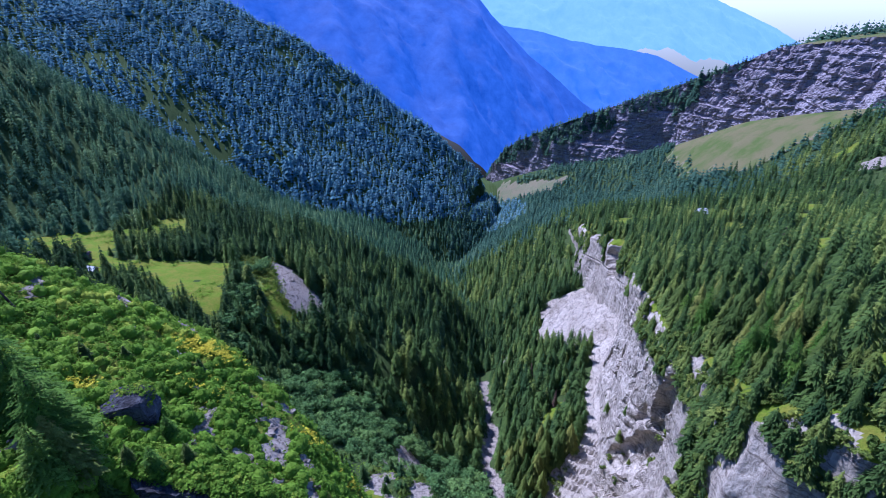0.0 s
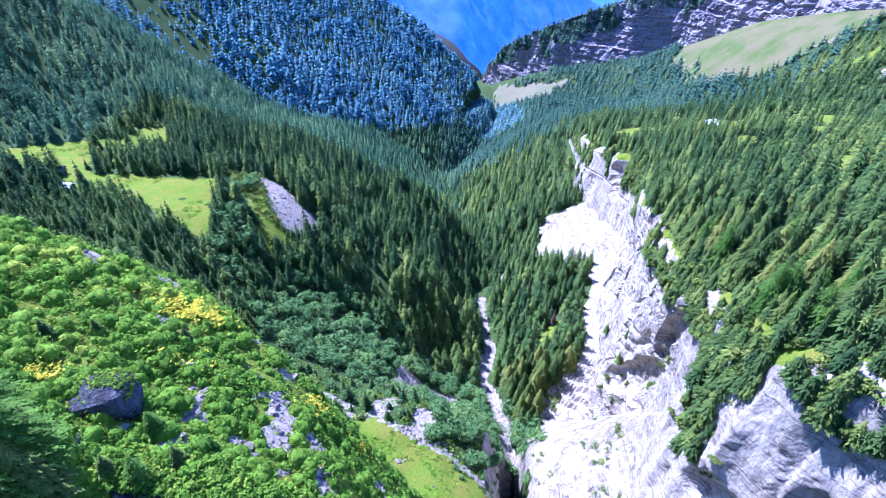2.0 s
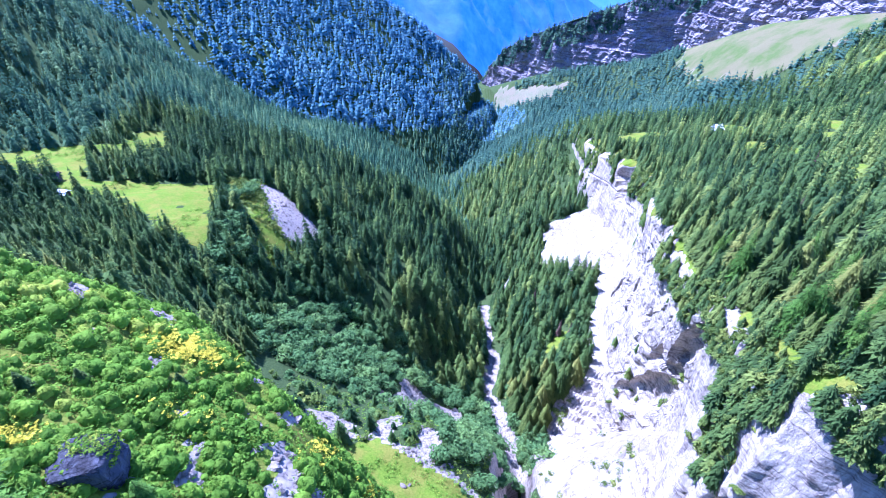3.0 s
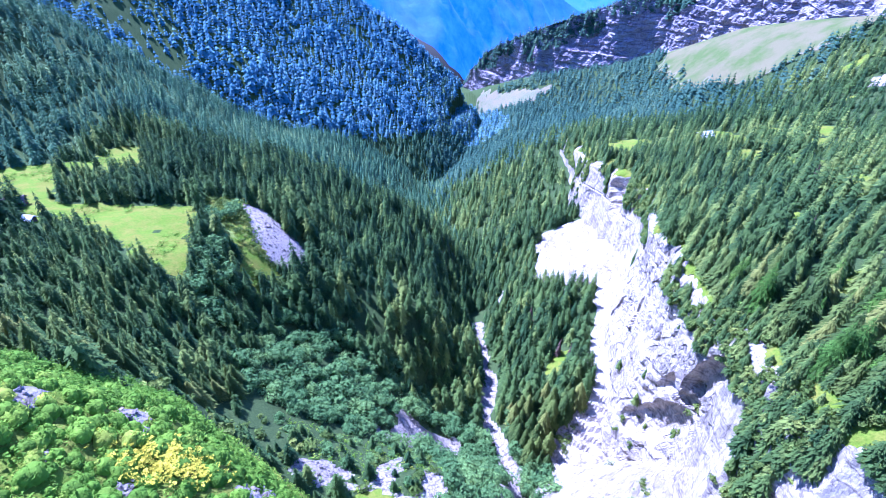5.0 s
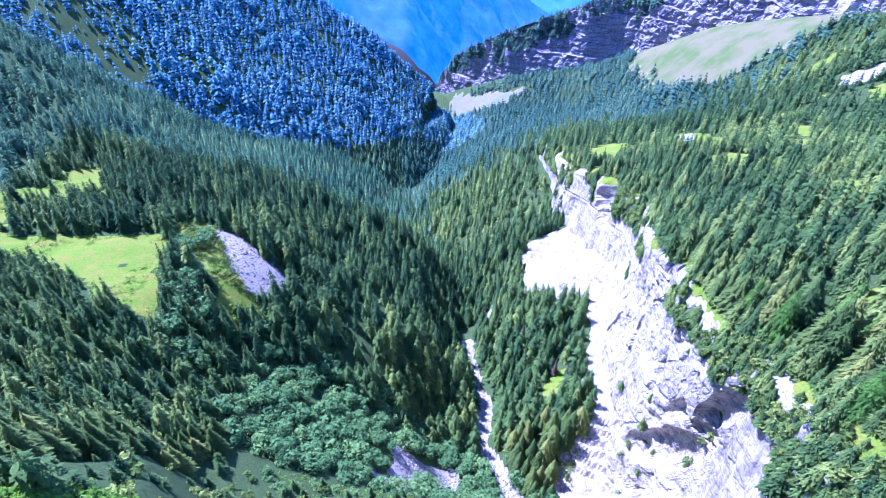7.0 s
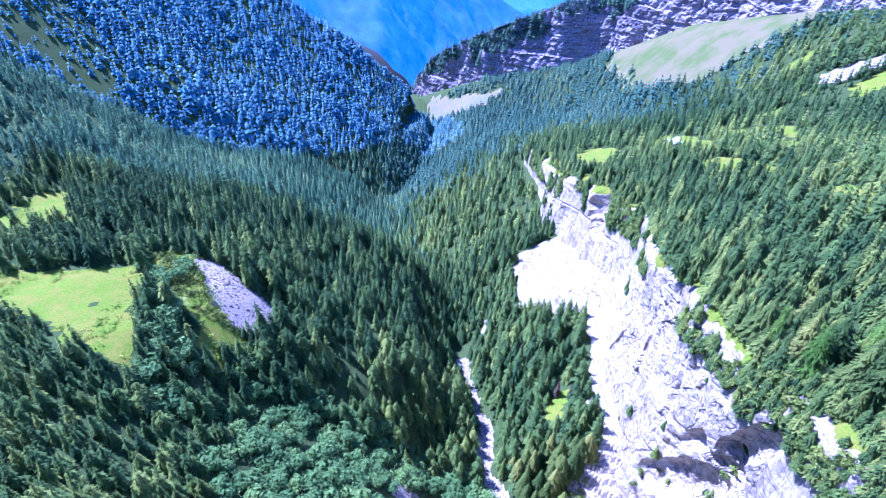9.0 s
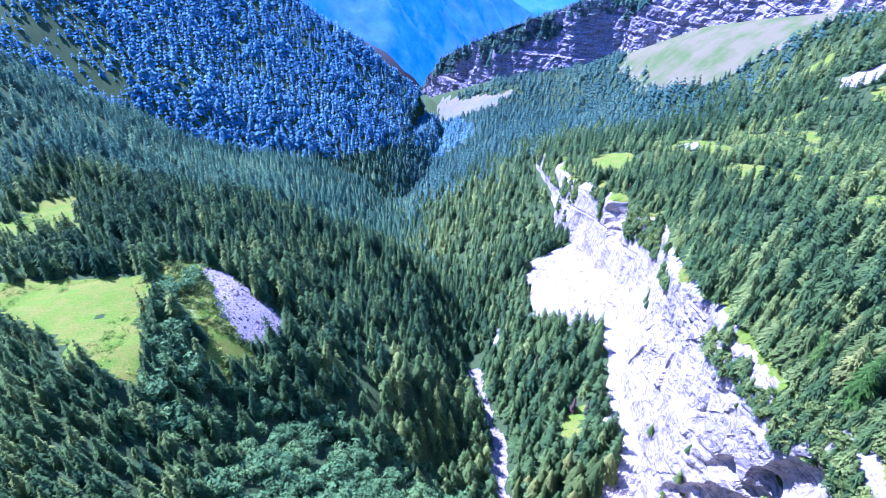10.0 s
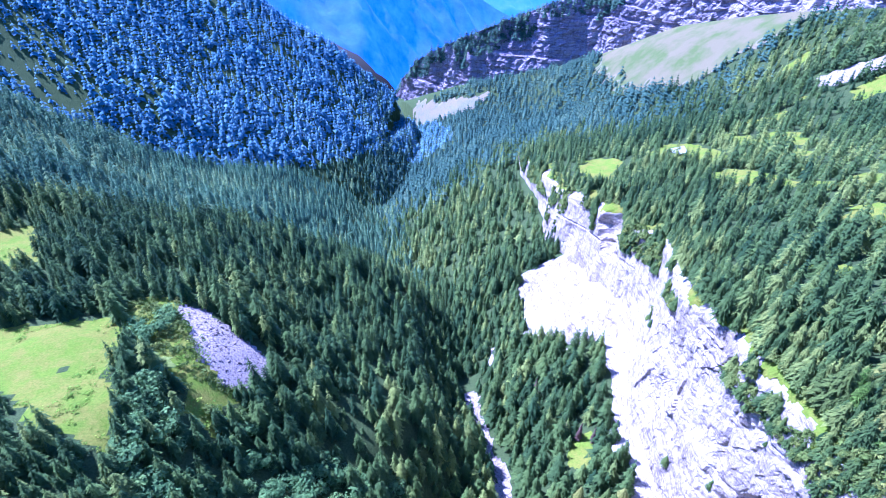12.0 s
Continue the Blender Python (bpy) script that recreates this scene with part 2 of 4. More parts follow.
def noisy(nodes, links, scale, detail=6, rough=0.6, vec=None, kind="ShaderNodeTexNoise"):
    node = nodes.new(kind)
    node.inputs["Scale"].default_value = scale
    if kind == "ShaderNodeTexNoise":
        node.inputs["Detail"].default_value, node.inputs["Roughness"].default_value = detail, rough
    if vec is None:
        geo = nodes.new("ShaderNodeNewGeometry")
        vec = geo.outputs["Position"]
    links.new(vec, node.inputs["Vector"])
    return node.outputs[0]


def blend(nodes, links, fac, a, b, how="MIX"):
    node = nodes.new("ShaderNodeMix")
    node.data_type, node.blend_type = "RGBA", how
    for v, k in ((fac, 0), (a, 6), (b, 7)):
        if isinstance(v, (float, int)):
            node.inputs[k].default_value = v
        elif isinstance(v, tuple):
            node.inputs[k].default_value = (*v, 1)
        else:
            links.new(v, node.inputs[k])
    return node.outputs[2]


def bump(nodes, links, bsdf, height, strength, distance):
    node = nodes.new("ShaderNodeBump")
    node.inputs["Strength"].default_value, node.inputs["Distance"].default_value = strength, distance
    links.new(height, node.inputs["Height"])
    links.new(node.outputs[0], bsdf.inputs["Normal"])


def stretched(nodes, links, sx, sy, sz):
    geo, mp = nodes.new("ShaderNodeNewGeometry"), nodes.new("ShaderNodeMapping")
    mp.inputs["Scale"].default_value = (sx, sy, sz)
    links.new(geo.outputs["Position"], mp.inputs["Vector"])
    return mp.outputs[0]


def rock_colour(nodes, links, stops, scale=0.06, grain=1.0):
    big = noisy(nodes, links, scale, 8, 0.62)
    fine = noisy(nodes, links, 0.9, 8, 0.7)
    streak = noisy(nodes, links, 1.0, 6, 0.65, stretched(nodes, links, 0.5, 0.5, 0.06))
    base = ramp(nodes, links, big, stops)
    warp = nodes.new("ShaderNodeVectorMath")
    warp.operation = "MULTIPLY_ADD"
    wobble = nodes.new("ShaderNodeTexNoise")
    wobble.inputs["Scale"].default_value, wobble.inputs["Detail"].default_value = 0.35, 6
    geo = nodes.new("ShaderNodeNewGeometry")
    links.new(geo.outputs["Position"], wobble.inputs["Vector"])
    links.new(wobble.outputs["Color"], warp.inputs[0])
    warp.inputs[1].default_value = (9, 9, 9)
    links.new(geo.outputs["Position"], warp.inputs[2])
    crack = nodes.new("ShaderNodeTexVoronoi")
    crack.feature = "DISTANCE_TO_EDGE"
    crack.inputs["Scale"].default_value = 0.3
    flat = nodes.new("ShaderNodeMapping")
    flat.inputs["Scale"].default_value = (1.0, 0.45, 0.8)
    flat.inputs["Rotation"].default_value = (0.25, 0.1, 0)
    links.new(warp.outputs[0], flat.inputs["Vector"])
    links.new(flat.outputs[0], crack.inputs["Vector"])
    base = blend(nodes, links, 0.65, base, ramp(nodes, links, crack.outputs["Distance"], [(0.0, (0.22, 0.2, 0.2)), (0.025, (1, 1, 1))]), "MULTIPLY")
    base = blend(nodes, links, 0.45, base, ramp(nodes, links, fine, [(0.3, (0.55, 0.54, 0.53)), (0.6, (1.1, 1.08, 1.05))]), "MULTIPLY")
    line = noisy(nodes, links, 0.55 * grain, 7, 0.6, stretched(nodes, links, 1.0, 1.0, 0.16))
    base = blend(nodes, links, 0.35, base, ramp(nodes, links, line, [(0.465, (1, 1, 1)), (0.495, (0.38, 0.36, 0.36)), (0.505, (0.38, 0.36, 0.36)), (0.535, (1, 1, 1))]), "MULTIPLY")
    seam = noisy(nodes, links, 0.4 * grain, 6, 0.6, stretched(nodes, links, 0.12, 0.12, 1.0))
    base = blend(nodes, links, 0.75, base, ramp(nodes, links, seam, [(0.475, (1, 1, 1)), (0.497, (0.3, 0.28, 0.28)), (0.503, (0.3, 0.28, 0.28)), (0.525, (1, 1, 1))]), "MULTIPLY")
    base = blend(nodes, links, 0.35, base, ramp(nodes, links, streak, [(0.40, (0.35, 0.34, 0.35)), (0.52, (1.05, 1.05, 1.05))]), "MULTIPLY")
    return base, fine, streak


def rock_material(name, stops, scale=0.06, green=0.0, grain=1.0):
    mat, nodes, links, bsdf = material(name)
    base, fine, streak = rock_colour(nodes, links, stops, scale, grain)
    if green:
        geo = nodes.new("ShaderNodeNewGeometry")
        sep = nodes.new("ShaderNodeSeparateXYZ")
        links.new(geo.outputs["Normal"], sep.inputs[0])
        patch = noisy(nodes, links, 0.22, 6, 0.7)
        add = nodes.new("ShaderNodeMath")
        add.operation = "MULTIPLY_ADD"
        links.new(sep.outputs["Z"], add.inputs[0])
        add.inputs[1].default_value = 0.75
        links.new(patch, add.inputs[2])
        mask = ramp(nodes, links, add.outputs[0], [(1.0 - green, (0, 0, 0)), (1.06 - green, (1, 1, 1))])
        turf = ramp(nodes, links, fine, [(0.3, (0.05, 0.09, 0.02)), (0.7, (0.16, 0.2, 0.06))])
        base = blend(nodes, links, mask, base, turf)
    links.new(base, bsdf.inputs["Base Color"])
    bsdf.inputs["Roughness"].default_value = 0.9
    bsdf.inputs["Specular IOR Level"].default_value = 0.15
    coarse, both = noisy(nodes, links, 0.3, 9, 0.7, stretched(nodes, links, 1.0, 1.0, 0.5)), nodes.new("ShaderNodeMath")
    both.operation = "MULTIPLY_ADD"
    links.new(coarse, both.inputs[0])
    both.inputs[1].default_value = 3.0
    links.new(fine, both.inputs[2])
    bump(nodes, links, bsdf, both.outputs[0], 0.6, 0.6)
    return mat


def foliage(name, dark, light, warm=(0.1, 0.1, 0.02), through=0.25, tint=False, vary=0.55, gaps=0.0, open_part=0.5):
    """Leaves or needles; each plant differs, by the thing or, in joined woods, by the tint kept with each plant."""
    mat, nodes, links, bsdf = material(name)
    if tint:
        who = nodes.new("ShaderNodeAttribute")
        who.attribute_name = "tint"
        pick = who.outputs["Fac"]
    else:
        pick = nodes.new("ShaderNodeObjectInfo").outputs["Random"]
    isle = nodes.new("ShaderNodeNewGeometry").outputs["Random Per Island"]
    colour = ramp(nodes, links, pick, [(0.0, dark), (0.75, light), (1.0, warm)])
    colour = blend(nodes, links, vary, colour, ramp(nodes, links, isle, [(0.0, (0.45, 0.5, 0.5)), (1.0, (1.5, 1.45, 1.3))]), "MULTIPLY")
    fine = noisy(nodes, links, 1.3, 3, 0.7)
    colour = blend(nodes, links, 0.5, colour, ramp(nodes, links, fine, [(0.35, (0.6, 0.6, 0.6)), (0.65, (1.25, 1.25, 1.2))]), "MULTIPLY")
    links.new(colour, bsdf.inputs["Base Color"])
    bsdf.inputs["Roughness"].default_value = 0.65
    bsdf.inputs["Specular IOR Level"].default_value = 0.06
    bump(nodes, links, bsdf, noisy(nodes, links, 4.0, 3, 0.7), 0.8, 0.25)
    leaf, mixer = nodes.new("ShaderNodeBsdfTranslucent"), nodes.new("ShaderNodeMixShader")
    links.new(colour, leaf.inputs["Color"])
    mixer.inputs[0].default_value = through
    links.new(bsdf.outputs[0], mixer.inputs[1])
    links.new(leaf.outputs[0], mixer.inputs[2])
    last = mixer.outputs[0]
    if gaps:
        # the gaps between twigs and leaves
        clear, cut, pick_out = nodes.new("ShaderNodeBsdfTransparent"), nodes.new("ShaderNodeMixShader"), nodes.new("ShaderNodeMath")
        pick_out.operation = "GREATER_THAN"
        links.new(noisy(nodes, links, gaps, 2, 0.6), pick_out.inputs[0])
        pick_out.inputs[1].default_value = open_part
        links.new(pick_out.outputs[0], cut.inputs[0])
        links.new(clear.outputs[0], cut.inputs[1])
        links.new(last, cut.inputs[2])
        last = cut.outputs[0]
    links.new(last, nodes["Material Output"].inputs["Surface"])
    return mat


PALE = [(0.3, (0.235, 0.20, 0.145)), (0.46, (0.45, 0.395, 0.305)), (0.7, (0.565, 0.50, 0.395))]
# PINK: pinkish rock with a lilac tinge of distance haze mixed into its tones.
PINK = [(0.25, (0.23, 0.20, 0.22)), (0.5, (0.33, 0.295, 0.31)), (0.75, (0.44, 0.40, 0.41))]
WARM = [(0.28, (0.14, 0.116, 0.085)), (0.5, (0.29, 0.245, 0.19)), (0.72, (0.43, 0.37, 0.29))]
M_CLIFF = rock_material("pale_limestone", [(p, tuple(1.04 * k for k in c)) for p, c in PALE], 0.05, -0.02)
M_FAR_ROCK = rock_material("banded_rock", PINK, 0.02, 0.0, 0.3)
M_STONE = rock_material("grey_stone", WARM, 0.7)
# Darker than the grey stone: shade on boulder and terrace wall put into colour.
M_DARKENED_STONE = rock_material("darkened_stone", [(0.3, (0.05, 0.05, 0.055)), (0.7, (0.13, 0.13, 0.14))], 0.7)
M_SPRUCE = foliage("spruce_needles", (0.050, 0.088, 0.018), (0.130, 0.172, 0.028), (0.22, 0.235, 0.042), 0.18, vary=0.5, gaps=4.5, open_part=0.42)
M_FOREST = foliage("forest_needles", (0.036, 0.075, 0.022), (0.098, 0.155, 0.030), (0.19, 0.24, 0.042), 0.18, True, 0.5, gaps=3.4, open_part=0.42)
# Ridge needles paler and bluer than the near forest, haze mixed into the colour.
M_HAZY_RIDGE = foliage("hazy_ridge_needles", (0.055, 0.122, 0.060), (0.122, 0.215, 0.090), (0.20, 0.29, 0.10), 0.28, True, 0.45, gaps=2.4, open_part=0.42)
# Farther needles with a blue-grey haze tinge put into their base colours.
M_HAZY_FOREST = foliage("haze_tinted_needles", (0.050, 0.108, 0.068), (0.090, 0.165, 0.095), (0.135, 0.21, 0.10), 0.3, True, 0.3)
# Spur needles far too bright and blue for spruce; airlight painted in as colour.
M_HAZY_SPUR = foliage("hazy_spur_needles", (0.125, 0.25, 0.30), (0.20, 0.35, 0.385), (0.27, 0.42, 0.42), 0.45, True, 0.3)
M_LARCH = foliage("larch_needles", (0.085, 0.175, 0.020), (0.13, 0.23, 0.026), (0.18, 0.27, 0.035), 0.30, gaps=5.0, open_part=0.49)
M_LEAF = foliage("broad_leaves", (0.085, 0.165, 0.045), (0.145, 0.245, 0.062), (0.23, 0.32, 0.06), 0.15, True, gaps=4.0, open_part=0.40)
M_SHRUB = foliage("dwarf_shrub_leaves", (0.135, 0.25, 0.016), (0.23, 0.365, 0.024), (0.40, 0.46, 0.04), 0.32, True, 0.4)
M_BUSH = foliage("bush_leaves", (0.09, 0.14, 0.022), (0.165, 0.22, 0.035), (0.27, 0.31, 0.05), 0.2, True, gaps=4.0, open_part=0.42)
M_BARK = rock_material("bark", [(0.3, (0.05, 0.038, 0.03)), (0.7, (0.13, 0.10, 0.08))], 1.5)
M_DEAD = foliage("dead_needles", (0.10, 0.065, 0.045), (0.15, 0.10, 0.07), (0.17, 0.12, 0.08), 0.1)


def ground_material():
    mat, nodes, links, bsdf = material("mountain_ground")
    mask = nodes.new("ShaderNodeAttribute")
    mask.attribute_name = "cover"
    sep = nodes.new("ShaderNodeSeparateColor")
    links.new(mask.outputs["Color"], sep.inputs[0])
    fine, mid, big = noisy(nodes, links, 1.7, 7, 0.7), noisy(nodes, links, 0.16, 6, 0.65), noisy(nodes, links, 0.035, 4, 0.6)

    def edged(channel):
        add = nodes.new("ShaderNodeMath")
        add.operation = "MULTIPLY_ADD"
        links.new(mid, add.inputs[0])
        add.inputs[1].default_value = 0.9
        links.new(channel, add.inputs[2])
        return ramp(nodes, links, add.outputs[0], [(0.86, (0, 0, 0)), (0.98, (1, 1, 1))])

    floor = ramp(nodes, links, fine, [(0.3, (0.028, 0.048, 0.012)), (0.7, (0.075, 0.105, 0.026))])
    grass = ramp(nodes, links, fine, [(0.3, (0.085, 0.145, 0.006)), (0.7, (0.17, 0.23, 0.013))])
    dry = ramp(nodes, links, fine, [(0.3, (0.135, 0.145, 0.012)), (0.7, (0.23, 0.215, 0.03))])
    grass = blend(nodes, links, ramp(nodes, links, mid, [(0.42, (0, 0, 0)), (0.6, (0.9, 0.9, 0.9))]), grass, dry)
    stones = noisy(nodes, links, 1.4, vec=None, kind="ShaderNodeTexVoronoi")
    gravel = ramp(nodes, links, stones, [(0.0, (0.40, 0.345, 0.275)), (0.6, (0.28, 0.24, 0.19)), (0.9, (0.10, 0.086, 0.07))])
    gravel = blend(nodes, links, 0.5, gravel, ramp(nodes, links, big, [(0.35, (0.72, 0.70, 0.68)), (0.65, (1.1, 1.08, 1.05))]), "MULTIPLY")
    rock, _, _ = rock_colour(nodes, links, [(p, tuple(0.9 * k for k in c)) for p, c in PALE], 0.05)
    colour = blend(nodes, links, edged(sep.outputs[0]), floor, grass)
    colour = blend(nodes, links, edged(sep.outputs[1]), colour, gravel)
    colour = blend(nodes, links, edged(sep.outputs[2]), colour, rock)
    fan = blend(nodes, links, ramp(nodes, links, big, [(0.42, (0, 0, 0)), (0.62, (1, 1, 1))]), (0.15, 0.135, 0.058), (0.09, 0.12, 0.028))
    colour = blend(nodes, links, mask.outputs["Alpha"], colour, fan)
    links.new(colour, bsdf.inputs["Base Color"])
    bsdf.inputs["Roughness"].default_value = 0.95
    bsdf.inputs["Specular IOR Level"].default_value = 0.08
    bump(nodes, links, bsdf, fine, 0.7, 0.5)
    return mat


M_GROUND = ground_material()


# ---- mesh helpers ----
def mesh_from(name, verts, faces, mats, smooth=False, tint=None, colour=None):
    """A mesh out of arrays: verts (n, 3), faces (m, 3 or 4)."""
    me = bpy.data.meshes.new(name)
    k = faces.shape[1]
    me.vertices.add(len(verts))
    me.vertices.foreach_set("co", np.ascontiguousarray(verts, np.float32).ravel())
    me.loops.add(faces.size)
    me.loops.foreach_set("vertex_index", np.ascontiguousarray(faces, np.int32).ravel())
    me.polygons.add(len(faces))
    me.polygons.foreach_set("loop_start", np.arange(0, faces.size, k, dtype=np.int32))
    me.polygons.foreach_set("use_smooth", np.full(len(faces), smooth))
    if tint is not None:
        me.attributes.new("tint", "FLOAT", "POINT").data.foreach_set("value", np.ascontiguousarray(tint, np.float32))
    if colour is not None:
        me.attributes.new("cover", "FLOAT_COLOR", "POINT").data.foreach_set("color", np.ascontiguousarray(colour, np.float32).ravel())
    me.update(calc_edges=True)
    me.validate()
    for m in mats if isinstance(mats, (list, tuple)) else [mats]:
        me.materials.append(m)
    return me


def grid_faces(rows, cols):
    a = (np.arange(rows - 1)[:, None] * cols + np.arange(cols - 1)[None]).ravel()
    return np.stack([a, a + 1, a + cols + 1, a + cols], 1)


def part(name, me, parent, label=""):
    ob = new(name, me)
    ob.parent = parent
    return tagged(ob, label) if label else ob


# ---- the ground, one sheet ----
def spaced(stops):
    """Lines from stops of (start, spacing) up to the last start."""
    out = []
    for (a, s), (b, _) in zip(stops, stops[1:]):
        out += list(np.arange(a, b - 1e-6, s))
    return np.array(out + [stops[-1][0]])


GX = spaced([(-2600, 120), (-800, 30), (-400, 10), (-240, 4), (-140, 2), (-60, 1.0), (75, 1.5), (130, 3), (260, 5.5), (480, 30), (1000, 150), (2600, 1)])
GY = spaced([(-300, 20), (-40, 4), (16, 1.0), (150, 1.5), (250, 3), (420, 6), (760, 10), (1340, 60), (2600, 1)])
xx, yy = np.meshgrid(GX, GY)
zz = land_z(xx, yy)
grass_m, gravel_m, rock_m, fan_m, hill_m = cover(xx, yy)
masks = np.stack([grass_m * 0.95, gravel_m * 0.95, rock_m * 0.95, fan_m * 1.0], -1).reshape(-1, 4)
ground = new("ground", mesh_from("ground", np.stack([xx, yy, zz], -1).reshape(-1, 3), grid_faces(len(GY), len(GX)), M_GROUND, True, colour=masks))
ground.data.polygons.foreach_set("use_smooth", ~rock_m[:-1, :-1].ravel())
tagged(ground, "steep alpine valley ground with grass, scree and forest floor", "ground", kind="structure")


# ---- the limestone cliff ----
def hollow(y, z, cy, cz, ay, az, by, bz, depth):
    """A cave: a skewed oval about a place, with its two half axes."""
    dy, dz, area = y - cy, z - cz, ay * bz - az * by
    u, v = (dy * bz - dz * by) / area, (ay * dz - az * dy) / area
    r = u ** 2 + v ** 2 + 0.35 * fbm(y, z, 5, 2, 131)
    return depth * np.clip(1 - r, 0, 1) ** 0.6


def build_cliff():
    ys = np.concatenate([np.arange(20, 44, 1.0), np.arange(44, 200, 0.55), np.arange(200, 270, 0.9), np.arange(270, 470, 1.6)])
    rows = 130
    top = plateau_z(lip_x(ys) + 6, ys) + 2.2 * fbm(lip_x(ys) + 6, ys, 30, 4, 11)
    foot = np.minimum(low_z(cliff_x(ys) - 4, ys), top) - 9
    v = np.linspace(0, 1, rows)
    y2 = np.repeat(ys[:, None], rows, 1)
    z2 = foot[:, None] + (top - foot)[:, None] * v[None]
    tall = np.clip((top - foot - 6) / 40, 0.05, 1)[:, None]
    out = 4.5 * fbm(y2, 0.5 * z2, 36, 2, 81) + 1.0 * fbm(y2, 0.6 * z2, 12, 3, 82)
    near = step(215, 185, y2)
    south = step(112, 90, y2)
    # upright buttresses, with deep joints between them, and level ledges further on
    up = y2 + 1.5 * fbm(y2, 0.5 * z2, 14, 3, 124) - 0.12 * (z2 - 100)
    out = out + south * (1.1 * ridged(up, 0.10 * z2, 19, 2, 121) + 0.5 * ridged(up, 0.10 * z2, 6.5, 2, 122) + 0.35 * blocks(up, z2, 3.0, 14.0, 123))
    out = out - south * 0.9 * np.clip(1 - np.abs(vnoise(up / 7, 0.012 * z2, 125)) / 0.16, 0, 1)
    out = out + (1 - south) * (0.6 * blocks(y2 + 0.3 * z2, z2 + 0.2 * y2, 15, 11, 127) + 0.28 * blocks(y2 + 0.3 * z2, z2 + 0.25 * y2, 7.0, 3.6, 128)) * (0.4 + 0.6 * near)
    out = out - 1.6 * np.clip(ridged(up, 0.14 * z2, 15, 2, 129) - 0.8, 0, 1) - 1.2 * np.clip(ridged(0.2 * y2, z2 + 0.25 * y2, 8, 2, 83) - 0.85, 0, 1) * (1 - south)
    out = out + 0.35 * fbm(up, 0.5 * z2, 4, 4, 84) + 0.14 * blocks(y2, z2 + 0.25 * y2, 2.4, 1.5, 130) * near * (1 - south) + 0.3 * ridged(up, 0.10 * z2, 2.6, 2, 88) * south
    out = out - hollow(y2, z2, 122, 63.5, -12.5, 17, 4.6, 3.8, 5.0) - hollow(y2, z2, 112.9, 85.8, -3.8, 5.2, 4.6, 3.7, 4.0)
    out = out - hollow(y2, z2, 109, 99.7, -8, 15, 3.0, 2.4, 2.8) - hollow(y2, z2, 125.2, 78, -4.3, 5.9, 2.1, 1.7, 4.5)
    out = out - hollow(y2, z2, 66, 92, -6, 3, 2, 5, 4.5) - hollow(y2, z2, 55, 104, -2.5, 1, 1, 6, 3) - hollow(y2, z2, 265, 66, 10, 0, 0, 13, 7)
    edge = np.clip((1 - v) / 0.10, 0, 1)[None]
    x2 = cliff_x(y2) + lean(y2, z2) - (out * tall) * (0.35 + 0.65 * edge) + 5 * (1 - edge) ** 2
    z2 = z2 + 0.5 * fbm(y2, z2, 3, 2, 86) * edge * step(80, 104, y2)
    lip = 9
    k = np.linspace(0.8, 13, lip)[None]
    xl = x2[:, -1:] + k
    yl = np.repeat(ys[:, None], lip, 1)
    zl = plateau_z(xl, yl) + 2.2 * fbm(xl, yl, 30, 4, 11) + 0.6 * fbm(xl, yl, 4, 2, 87) + 0.5 - 0.16 * k
    verts = np.stack([np.hstack([x2, xl]), np.hstack([y2, yl]), np.hstack([z2, zl])], -1)
    me = mesh_from("limestone_cliff", verts.reshape(-1, 3), grid_faces(len(ys), rows + lip)[:, ::-1], [M_CLIFF, M_GROUND], False, colour=np.tile((0.75, 0.0, 0.0, 0.0), (verts.shape[0] * verts.shape[1], 1)))
    me.polygons.foreach_set("material_index", (np.arange(rows + lip - 1)[None] / rows > 0.95 + 0.04 * fbm(ys[:-1], 0 * ys[:-1], 6, 3, 126)[:, None]).ravel().astype(np.int32))
    me.polygons.foreach_set("use_smooth", np.repeat(ys[:-1] < 104, rows + lip - 1))
    return tagged(new("cliff", me), "pale fissured limestone cliff with ledges and dark hollows", "cliff", kind="structure"), np.stack([x2, y2, z2], -1)


cliff, cliff_points = build_cliff()


